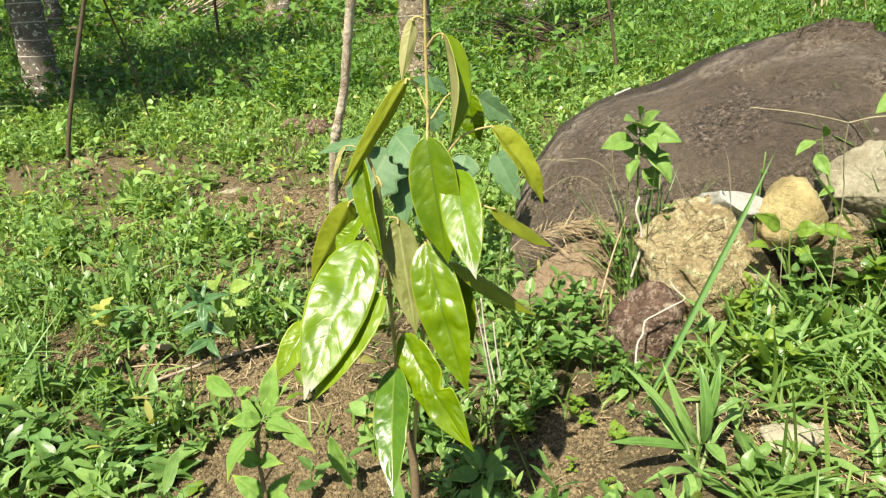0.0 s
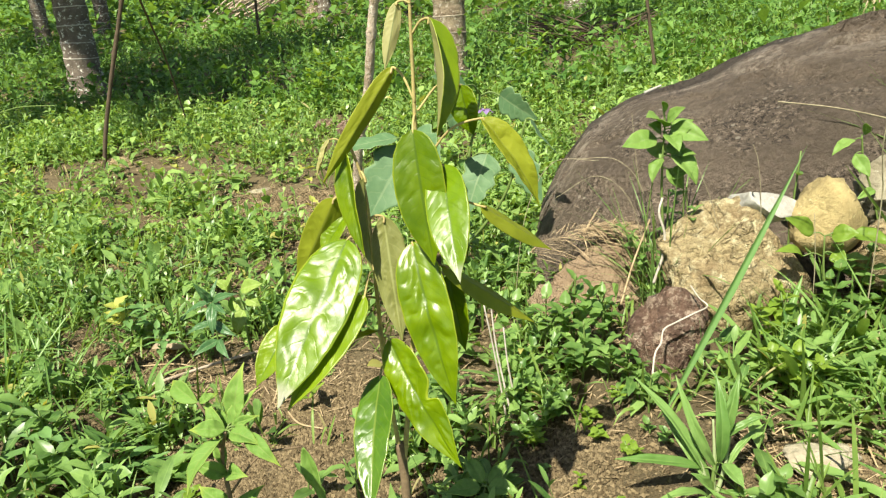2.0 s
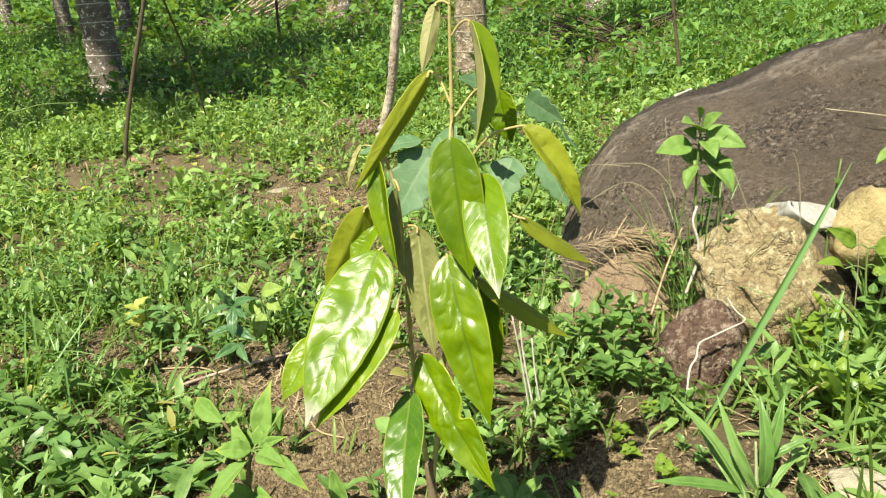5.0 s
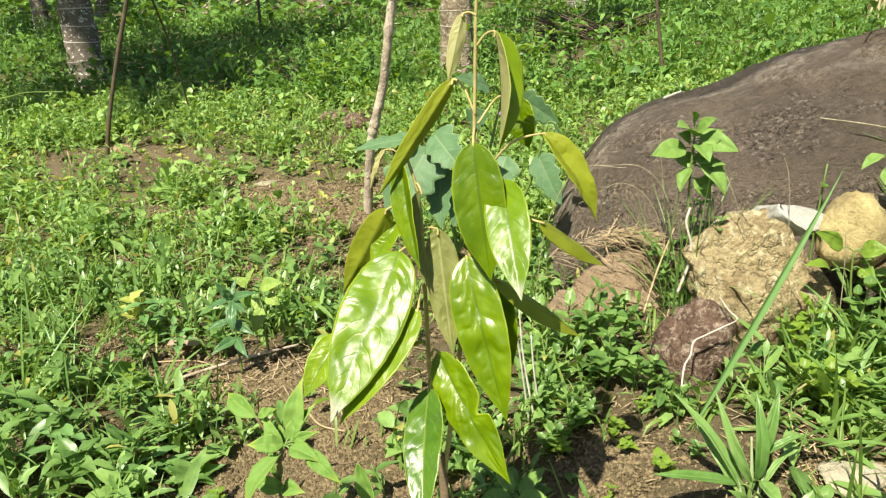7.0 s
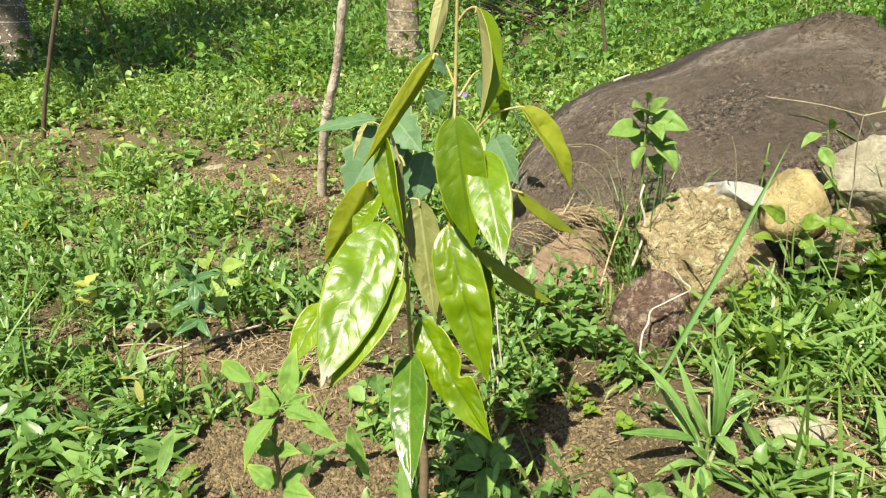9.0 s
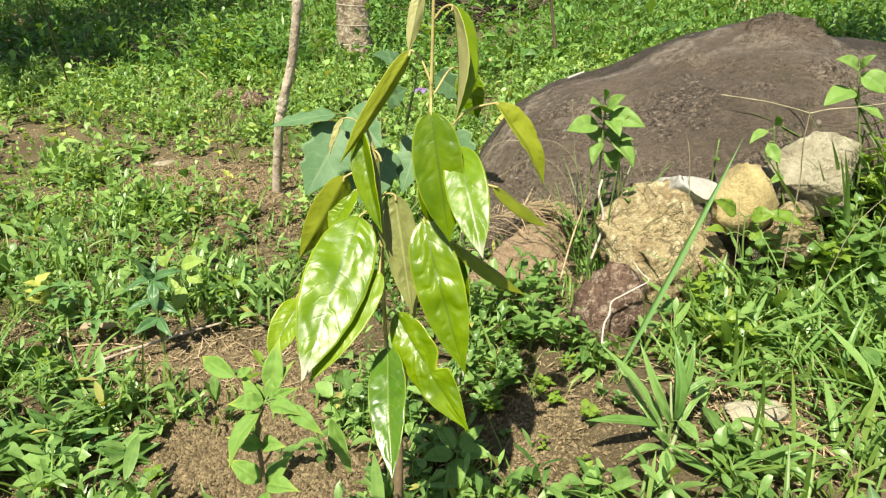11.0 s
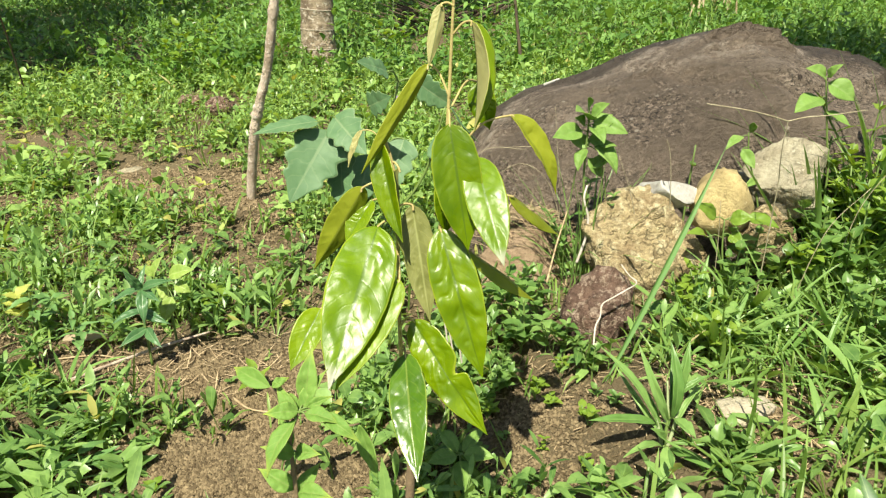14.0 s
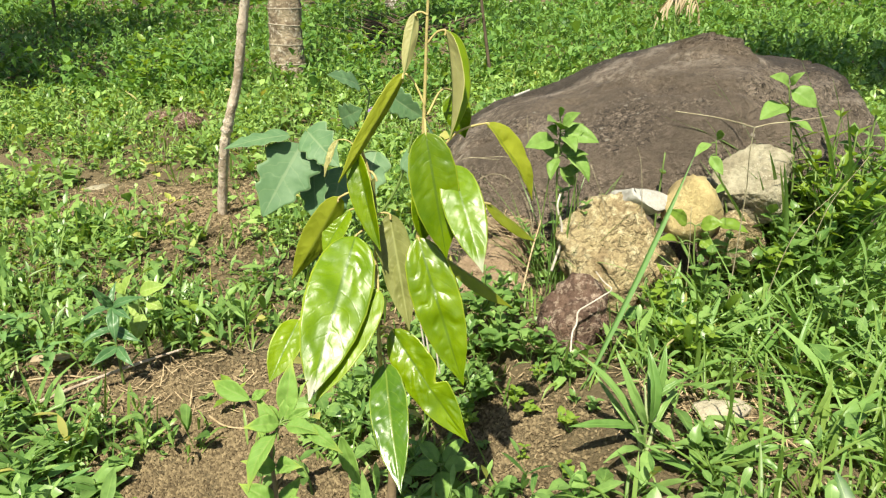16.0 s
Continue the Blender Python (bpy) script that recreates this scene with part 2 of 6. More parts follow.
# palm bark with shade put into its darker colour, under real white lichen spots
M_BARK_SHADE = rough_material("palm_bark_shaded", (0.23, 0.19, 0.15), (0.13, 0.105, 0.085), (0.72, 0.70, 0.63), 9.0, 70.0, 0.9, 0.8, 0.01, 0.2, (0.56, 0.60), 22.0)
M_SCAR = rough_material("leaf_scar", (0.43, 0.38, 0.30), (0.32, 0.275, 0.21), None, 20.0, 90.0, 0.9, 0.5, 0.004, 0.2)
M_SCAR_PALE = rough_material("leaf_scar_pale", (0.60, 0.57, 0.50), (0.46, 0.42, 0.36), None, 20.0, 90.0, 0.9, 0.5, 0.004, 0.2)
M_STICK = rough_material("weathered_stick", (0.64, 0.53, 0.42), (0.36, 0.275, 0.20), (0.72, 0.65, 0.56), 18.0, 90.0, 0.85, 1.0, 0.008, 0.25, (0.54, 0.64), 45.0)
M_POST = rough_material("dark_stick", (0.13, 0.095, 0.065), (0.085, 0.065, 0.045), (0.2, 0.16, 0.11), 14.0, 150.0, 0.9, 0.6, 0.003, 0.2)
M_STEM = rough_material("sapling_stem", (0.50, 0.42, 0.17), (0.36, 0.29, 0.12), None, 30.0, 200.0, 0.7, 0.4, 0.001, 0.3)
M_STEM_OLD = rough_material("sapling_bark", (0.24, 0.17, 0.10), (0.16, 0.115, 0.07), (0.22, 0.17, 0.12), 40.0, 200.0, 0.85, 0.5, 0.002, 0.25)
M_STRAW = rough_material("straw", (0.50, 0.39, 0.24), (0.36, 0.26, 0.15), None, 40.0, 200.0, 0.8, 0.3, 0.001, 0.3)
M_TWIG = rough_material("grey_twig", (0.44, 0.39, 0.26), (0.30, 0.25, 0.16), None, 40.0, 200.0, 0.8, 0.3, 0.001, 0.3)
M_STRING = rough_material("pale_root", (0.66, 0.60, 0.52), (0.50, 0.44, 0.37), None, 60.0, 200.0, 0.8, 0.3, 0.001, 0.3)
M_SHEATH = leaf_material("grass_sheath", (0.34, 0.42, 0.20), (0.46, 0.52, 0.30), 0.5, 0.2)
M_GREEN_STEM = leaf_material("green_stem", (0.12, 0.19, 0.045), (0.20, 0.28, 0.08), 0.5, 0.1)

M_LEAF_TOP = sapling_leaf_material("sapling_leaf_upper", (0.180, 0.275, 0.002), (0.088, 0.170, 0.001), (0.44, 0.51, 0.05), 0.35, 0.40, 0.40, 0.22, 62.8, vein_tone=(0.07, 0.15, 0.002))
M_LEAF_GLOSS = sapling_leaf_material("sapling_leaf_glossy", (0.215, 0.320, 0.004), (0.115, 0.205, 0.002), (0.44, 0.52, 0.05), 0.32, 0.38, 0.6, 0.18, 62.8, vein_tone=(0.08, 0.16, 0.002))
M_LEAF_DRY_TIP = sapling_leaf_material("sapling_leaf_withered_tip", (0.200, 0.320, 0.006), (0.118, 0.220, 0.003), (0.44, 0.53, 0.06), 0.34, 0.36, 0.55, 0.16, 62.8, 0.12, (0.50, 0.49, 0.40), (0.87, 0.96), (0.08, 0.16, 0.003))
M_LEAF_GOLD = sapling_leaf_material("sapling_leaf_under_golden", (0.225, 0.235, 0.075), (0.160, 0.172, 0.050), (0.32, 0.33, 0.12), 0.5, 0.20, 0.3, 0.25, 62.8, 0.8)
M_LEAF_MATURE = sapling_leaf_material("sapling_leaf_mature", (0.110, 0.225, 0.014), (0.060, 0.145, 0.008), (0.42, 0.52, 0.10), 0.30, 0.34, 0.8, 0.12, 62.8, 0.45)
M_LEAF_YOUNG = sapling_leaf_material("sapling_leaf_young", (0.23, 0.34, 0.008), (0.16, 0.26, 0.006), (0.42, 0.50, 0.08), 0.34, 0.34)
M_LEAF_UNDER = sapling_leaf_material("sapling_leaf_under", (0.410, 0.455, 0.045), (0.320, 0.365, 0.030), (0.44, 0.46, 0.08), 0.42, 0.50, 0.35, 0.12, 62.8, 0.6)
M_LEAF_PALE = sapling_leaf_material("sapling_leaf_under_pale", (0.47, 0.45, 0.20), (0.37, 0.35, 0.14), (0.52, 0.50, 0.22), 0.5, 0.34, 0.3)
M_WEED = leaf_material("weed_leaf", (0.066, 0.160, 0.034), (0.390, 0.565, 0.165), 0.36, 0.36, old=(0.42, 0.40, 0.12), spec=0.42)
# darker copy of the weed leaf: shade among the near weeds put into the colour
M_WEED_NEAR = leaf_material("weed_leaf_near_shaded", (0.052, 0.135, 0.030), (0.315, 0.485, 0.140), 0.36, 0.34, old=(0.42, 0.40, 0.12), spec=0.45)
M_WEED_PART = leaf_material("weed_leaf_broad", (0.070, 0.158, 0.034), (0.220, 0.360, 0.098), 0.38, 0.32, island=False, spec=0.45)
M_WEED_VEIN = sapling_leaf_material("weed_leaf_veined", (0.25, 0.39, 0.10), (0.17, 0.30, 0.06), (0.32, 0.43, 0.13), 0.5, 0.32, 0.3, 0.35, 44.0, 0.6)
M_WEED_PALE_VEIN = sapling_leaf_material("weed_leaf_pale_veined", (0.36, 0.47, 0.12), (0.27, 0.40, 0.085), (0.50, 0.56, 0.22), 0.5, 0.34, 0.3, 0.55, 40.0, 0.8)
M_WEED_STAR = sapling_leaf_material("weed_leaf_star", (0.105, 0.225, 0.080), (0.060, 0.150, 0.052), (0.26, 0.36, 0.18), 0.38, 0.25, 0.5, 0.15, 50.0, 0.8)
M_WEED_TIP = sapling_leaf_material("weed_leaf_yellowing", (0.235, 0.385, 0.085), (0.175, 0.315, 0.065), (0.36, 0.45, 0.13), 0.60, 0.35, 0.2, 0.30, 50.0, 0.6, (0.52, 0.56, 0.11))
M_WEED_LIME = leaf_material("weed_leaf_lime", (0.17, 0.285, 0.035), (0.25, 0.36, 0.055), 0.42, 0.38, island=False)
M_WEED_BLUE = leaf_material("weed_leaf_blue_green", (0.125, 0.250, 0.070), (0.175, 0.32, 0.105), 0.48, 0.25, island=False)
M_EGG = sapling_leaf_material("lobed_leaf_grey_green", (0.140, 0.250, 0.112), (0.100, 0.198, 0.086), (0.28, 0.38, 0.19), 0.55, 0.25, 0.35, 0.25, 36.0, 0.7)
M_DRY_LEAF = leaf_material("dry_leaf", (0.40, 0.31, 0.20), (0.52, 0.43, 0.30), 0.6, 0.3, island=False)
M_GRASS = leaf_material("grass_blade", (0.095, 0.185, 0.030), (0.240, 0.350, 0.085), 0.42, 0.34, old=(0.45, 0.39, 0.2))
M_GRASS_PART = leaf_material("grass_blade_broad", (0.115, 0.235, 0.050), (0.245, 0.390, 0.115), 0.38, 0.3, island=False)
M_FAR = leaf_material("undergrowth_leaf", (0.036, 0.115, 0.020), (0.235, 0.405, 0.095), 0.42, 0.34)
M_FROND = leaf_material("palm_leaflet", (0.04, 0.10, 0.02), (0.09, 0.17, 0.035), 0.4, 0.25)
M_YELLOW = leaf_material("yellowed_leaf", (0.38, 0.43, 0.09), (0.50, 0.53, 0.15), 0.5, 0.35, island=False)
M_PURPLE = leaf_material("purple_petal", (0.30, 0.20, 0.46), (0.40, 0.30, 0.56), 0.5, 0.35, island=False)
M_WHITE_PETAL = leaf_material("white_petal", (0.72, 0.72, 0.68), (0.8, 0.8, 0.76), 0.5, 0.3)


# ---- helpers of the scene ----
def smooth(v, a, b):
    u = np.clip((np.asarray(v, float) - a) / (b - a), 0, 1)
    return u * u * (3 - 2 * u)


def ground_z(x, y):
    """The lie of the land: a bank on the right, a dip on the left, rising slowly behind."""
    x, y = np.asarray(x, float), np.asarray(y, float)
    z = 0.16 * smooth(x, -0.05, 0.5) * (1 - 0.3 * smooth(y, 2, 4))
    z = z - 0.10 * smooth(-x, 0.6, 2.6) * smooth(y, 0.6, 1.8) + 0.055 * np.clip(y - 2.8, 0, 22)
    bumps = 0.010 * np.sin(9.1 * x + 1.3 * np.sin(6 * y)) * np.sin(7.7 * y + 2.0) + 0.006 * np.sin(23 * x + 3) * np.sin(19 * y + 1)
    return z + bumps


def gz(x, y):
    return float(ground_z(x, y))


def mesh_object(name, verts, faces, material, uv=None, flat=False):
    """One mesh from arrays; faces all of one size."""
    me = bpy.data.meshes.new(name)
    verts, faces = np.asarray(verts, np.float32).reshape(-1, 3), np.asarray(faces, np.int32)
    k = faces.shape[1]
    me.vertices.add(len(verts))
    me.vertices.foreach_set("co", verts.ravel())
    me.loops.add(faces.size)
    me.loops.foreach_set("vertex_index", faces.ravel())
    me.polygons.add(len(faces))
    me.polygons.foreach_set("loop_start", np.arange(0, faces.size, k, dtype=np.int32))
    me.polygons.foreach_set("loop_total", np.full(len(faces), k, np.int32))
    if uv is not None:
        layer = me.uv_layers.new(name="UVMap")
        layer.data.foreach_set("uv", np.asarray(uv, np.float32)[faces.ravel()].ravel())
    me.update()
    me.validate()
    me.polygons.foreach_set("use_smooth", np.full(len(me.polygons), not flat))
    me.materials.append(material)
    return new(name, me)


def part(name, bm, material, parent, label="", smooth_faces=True):
    """A bmesh as one mesh object under a thing or a part."""
    me = bpy.data.meshes.new(name)
    for f in bm.faces:
        f.smooth = smooth_faces
    bm.to_mesh(me)
    bm.free()
    me.materials.append(material)
    ob = new(name, me)
    if parent is not None:
        ob.parent = parent
    return tagged(ob, label)


def thing(name, place, label, category, group=""):
    ob = new(name)
    ob.empty_display_size = 0.05
    ob.location = place
    return tagged(ob, label, category, group)


def tube(points, radii, sides=8, closed=True):
    """A round rod through points, as a bmesh."""
    bm = bmesh.new()
    pts = [Vector(p) for p in points]
    rings = []
    for i, p in enumerate(pts):
        t = (pts[min(i + 1, len(pts) - 1)] - pts[max(i - 1, 0)]).normalized()
        a = t.cross(Vector((0.31, 0.87, 0.38))).normalized()
        b = t.cross(a)
        r = radii[i] if hasattr(radii, "__len__") else radii
        rings.append([bm.verts.new(p + (a * math.cos(k * math.tau / sides) + b * math.sin(k * math.tau / sides)) * r) for k in range(sides)])
    for r0, r1 in zip(rings, rings[1:]):
        for k in range(sides):
            bm.faces.new((r0[k], r0[(k + 1) % sides], r1[(k + 1) % sides], r1[k]))
    if closed:
        bm.faces.new(rings[0][::-1])
        bm.faces.new(rings[-1])
    bmesh.ops.recalc_face_normals(bm, faces=bm.faces)
    return bm


def curve_points(points, n=16):
    """A smooth line through points (Catmull-Rom)."""
    p = [Vector(q) for q in points]
    p = [p[0] * 2 - p[1]] + p + [p[-1] * 2 - p[-2]]
    out = []
    for i in range(1, len(p) - 2):
        for k in range(n):
            t = k / n
            a, b, c, d = p[i - 1], p[i], p[i + 1], p[i + 2]
            out.append(0.5 * (2 * b + (c - a) * t + (2 * a - 5 * b + 4 * c - d) * t * t + (3 * b - a - 3 * c + d) * t ** 3))
    return out + [p[-2]]


PROFILES = {
    "ovate": ([0, 0.06, 0.18, 0.34, 0.5, 0.68, 0.84, 0.94, 1], [0.06, 0.42, 0.85, 1.0, 0.95, 0.72, 0.40, 0.15, 0.02]),
    "elliptic": ([0, 0.03, 0.08, 0.16, 0.3, 0.46, 0.62, 0.76, 0.86, 0.93, 1], [0.06, 0.40, 0.65, 0.86, 0.99, 0.99, 0.86, 0.62, 0.36, 0.15, 0.01]),
    "lance": ([0, 0.1, 0.3, 0.5, 0.75, 0.9, 1], [0.10, 0.55, 0.95, 1.0, 0.68, 0.3, 0.02]),
    "blade": ([0, 0.1, 0.35, 0.6, 0.85, 1], [0.55, 0.8, 1.0, 0.9, 0.5, 0.02]),
    "lobed": ([0, 0.04, 0.10, 0.17, 0.22, 0.27, 0.32, 0.38, 0.43, 0.48, 0.53, 0.59, 0.64, 0.69, 0.75, 0.83, 0.92, 1], [0.10, 0.46, 0.78, 0.98, 1.0, 0.87, 0.76, 0.86, 0.97, 0.90, 0.70, 0.63, 0.73, 0.67, 0.48, 0.34, 0.18, 0.02]),
    "acuminate": ([0, 0.06, 0.16, 0.3, 0.44, 0.6, 0.75, 0.87, 0.94, 1], [0.06, 0.38, 0.78, 1.0, 0.97, 0.76, 0.46, 0.20, 0.09, 0.01]),
    "stalk": ([0, 1], [1.0, 0.6]),
}


def leaf_arrays(base, az, el, length, width, droop, roll, seg=4, profile="ovate", fold=0.25):
    """Many leaves at once: vertices, quads and UVs."""
    base = np.asarray(base, float)
    n = len(base)
    s = np.linspace(0, 1, seg + 1)
    w = np.interp(s, *PROFILES[profile])
    u = np.array([-1.0, 0.0, 1.0])
    length, width = np.broadcast_to(length, n), np.broadcast_to(width, n)
    droop, roll, el = np.broadcast_to(droop, n), np.broadcast_to(roll, n), np.broadcast_to(el, n)
    ahead = np.stack([np.cos(az), np.sin(az), 0 * az], -1)
    side = np.stack([-np.sin(az) * np.cos(roll), np.cos(az) * np.cos(roll), np.sin(roll)], -1)
    run = s[None] * np.cos(el)[:, None] * (1 - 0.25 * droop[:, None] * s[None] ** 2)
    rise = s[None] * np.sin(el)[:, None] - droop[:, None] * s[None] ** 2
    centre = base[:, None] + length[:, None, None] * (ahead[:, None] * run[..., None] + np.array([0, 0, 1.0]) * rise[..., None])
    half = 0.5 * width[:, None, None] * w[None, :, None] * u[None, None]
    v = centre[:, :, None] + side[:, None, None] * half[..., None]
    v[..., 2] += fold * np.abs(half)
    row = np.arange(seg)[:, None] * 3 + np.arange(2)[None]
    quad = np.stack([row, row + 1, row + 4, row + 3], -1).reshape(-1, 4)
    faces = (np.arange(n)[:, None, None] * (seg + 1) * 3 + quad[None]).reshape(-1, 4)
    uv = np.stack(np.broadcast_arrays((u[None] + 1) / 2, s[:, None]), -1).reshape(-1, 2)
    return v.reshape(-1, 3), faces, np.tile(uv, (n, 1))


class Heap:
    """Gathers leaf arrays for one object of stuff."""

    def __init__(self):
        self.v, self.f, self.uv, self.count = [], [], [], 0

    def add(self, *args, **kw):
        v, f, uv = leaf_arrays(*args, **kw)
        self.v.append(v)
        self.f.append(f + self.count)
        self.uv.append(uv)
        self.count += len(v)

    def build(self, name, material, label, category):
        ob = mesh_object(name, np.concatenate(self.v), np.concatenate(self.f), material, np.concatenate(self.uv))
        return tagged(ob, label, category, kind="stuff")


# ---- ground ----
def build_ground():
    xs = np.concatenate([np.linspace(-400, -12, 14), np.linspace(-11, -2.6, 36), np.linspace(-2.5, 2.5, 170), np.linspace(2.6, 11, 36), np.linspace(12, 400, 14)])
    ys = np.concatenate([np.linspace(-300, -4, 10), np.linspace(-3, -0.6, 14), np.linspace(-0.5, 3.5, 160), np.linspace(3.6, 16, 70), np.linspace(18, 900, 20)])
    gx, gy = np.meshgrid(xs, ys)
    z = ground_z(gx, gy)
    near = np.exp(-((gx + 0.1) ** 2 + (gy - 0.6) ** 2) / 2.0)
    z = z + near * (rng.random(z.shape) - 0.5) * 0.009
    v = np.stack([gx, gy, z], -1).reshape(-1, 3)
    nx = len(xs)
    i = (np.arange(len(ys) - 1)[:, None] * nx + np.arange(nx - 1)[None]).ravel()
    f = np.stack([i, i + 1, i + nx + 1, i + nx], -1)
    tagged(mesh_object("ground", v, f, M_SOIL), "brown crumbly garden soil under weeds and grass", "ground", kind="structure")


build_ground()

# Bare patches of soil, and the places of boulder and stones: centre, half-widths
BARE = [(-0.40, 0.23, 0.33, 0.17), (-0.80, 0.64, 0.40, 0.11), (0.19, 0.28, 0.13, 0.18), (-1.15, 2.2, 0.62, 0.36), (-2.9, 3.35, 0.75, 0.26), (-0.42, 0.50, 0.2, 0.13),
        (-0.25, 1.5, 0.2, 0.15), (0.60, 0.18, 0.12, 0.09), (0.30, 0.12, 0.14, 0.10), (-0.72, 1.88, 0.16, 0.16), (0.24, 0.26, 0.17, 0.13)]
SOLID = [(0.92, 1.70, 0.88, 0.62), (0.62, 0.88, 0.20, 0.16), (0.44, 0.60, 0.13, 0.12), (0.80, 0.98, 0.14, 0.12), (1.06, 1.02, 0.2, 0.16), (0.28, 1.08, 0.17, 0.14)]


# Thinly grown stretches: centre, half-widths, the share of weeds left
THIN = [(-0.65, 1.55, 0.42, 0.42, 0.35), (-1.35, 2.70, 0.65, 0.32, 0.30), (-2.05, 3.10, 0.55, 0.26, 0.30), (-0.35, 0.85, 0.25, 0.30, 0.55), (-0.50, 0.68, 0.42, 0.18, 0.40),
        (0.25, 0.30, 0.30, 0.24, 0.35), (0.66, 0.20, 0.18, 0.16, 0.45), (-1.50, 4.30, 0.40, 0.30, 0.45), (-2.80, 3.05, 0.95, 0.40, 0.28), (-2.55, 3.86, 0.45, 0.22, 0.35), (-1.30, 2.45, 0.40, 0.25, 0.40), (0.15, 7.3, 0.70, 1.40, 0.06)]


def openness(x, y):
    """1 where weeds grow freely, 0 on stone and bare soil."""
    free = np.ones_like(x)
    for cx, cy, rx, ry in BARE:
        d = np.sqrt(((x - cx) / rx) ** 2 + ((y - cy) / ry) ** 2) + 0.18 * np.sin(11 * x + 5 * y) * np.sin(13 * y - 4 * x)
        least = 0.05 if cy < 1.0 else 0.14
        free *= least + (1 - least) * smooth(d, 0.75, 1.15)
    for cx, cy, rx, ry, share in THIN:
        d = np.sqrt(((x - cx) / rx) ** 2 + ((y - cy) / ry) ** 2) + 0.25 * np.sin(9 * x + 4 * y) * np.sin(10 * y - 5 * x)
        free *= share + (1 - share) * smooth(d, 0.7, 1.25)
    for cx, cy, rx, ry in SOLID:
        d = np.sqrt(((x - cx) / rx) ** 2 + ((y - cy) / ry) ** 2)
        free *= (d > 1.0)
    return free


def scatter(count, x0, x1, y0, y1, wedge=True, patch=0.0):
    """Random places on open ground inside the stretch, denser in patches."""
    out = np.zeros((0, 2))
    while len(out) < count:
        p = rng.random((count * 3, 2)) * (x1 - x0, y1 - y0) + (x0, y0)
        x, y = p.T
        keep = rng.random(len(p)) < openness(x, y)
        if wedge:
            keep &= (x < 0.85 * (y + 1.05) + 0.25) & (x > -1.08 * (y + 1.05) - 0.2)
        if patch:
            wave = 0.5 + 0.5 * np.sin(4.3 * x + 2.1 * np.sin(2.9 * y + 1)) * np.sin(3.7 * y + 1.7 * np.sin(3.3 * x))
            wave = 0.6 * wave + 0.4 * (0.5 + 0.5 * np.sin(11.3 * x + 1.9 * np.sin(8.1 * y)) * np.sin(9.7 * y + 1.3 * np.sin(10.3 * x + 2)))
            keep &= rng.random(len(p)) < 1 - patch + patch * smooth(wave, 0.42, 0.60)
        out = np.concatenate([out, p[keep]])
    return out[:count]


def broad_weeds(heap, places, height, leaf, pairs, seg, stalks=True, profile="ovate", slim=0.42, lift=0.35):
    """Small branching weeds: opposite leaves along a leaning stem."""
    n = len(places)
    z = ground_z(places[:, 0], places[:, 1])
    h = height * (0.45 + 0.9 * rng.random(n) ** 1.3)
    lean_az, lean = rng.random(n) * math.tau, rng.random(n) * 0.5
    turn = rng.random(n) * math.tau
    size = leaf * (0.6 + 0.8 * rng.random(n))
    ratio = slim * (1 + 0.7 * rng.random(n))
    foot = np.column_stack([places, z])
    for k in range(pairs):
        f = (k + 0.7) / pairs
        at = foot + np.column_stack([np.cos(lean_az) * lean * h * f, np.sin(lean_az) * lean * h * f, h * f])
        for half in (0, 1):
            az = turn + k * 1.75 + half * math.pi + rng.normal(0, 0.35, n)
            el = rng.normal(lift + 0.3 * f, 0.35, n)
            L = size * (1.1 - 0.45 * f) * (0.75 + 0.5 * rng.random(n))
            heap.add(at, az, el, L, L * ratio, rng.uniform(0.1, 0.6, n), rng.normal(0, 0.35, n), seg=seg, profile=profile, fold=0.3)
    if stalks:
        heap.add(foot, lean_az, np.arctan2(1.0, lean), h * np.sqrt(1 + lean ** 2), np.full(n, 0.0035), np.zeros(n), np.zeros(n), seg=1, profile="stalk", fold=0)


def grass(heap, places, length, width, blades, seg):
    n = len(places)
    for k in range(blades):
        at = np.column_stack([places + rng.normal(0, 0.012, (n, 2)), ground_z(places[:, 0], places[:, 1])])
        L = length * (0.45 + 0.9 * rng.random(n))
        heap.add(at, rng.random(n) * math.tau, rng.uniform(0.7, 1.45, n), L, width * (0.6 + 0.8 * rng.random(n)), rng.uniform(0.15, 0.9, n), rng.normal(0, 0.3, n), seg=seg, profile="blade", fold=0.5)


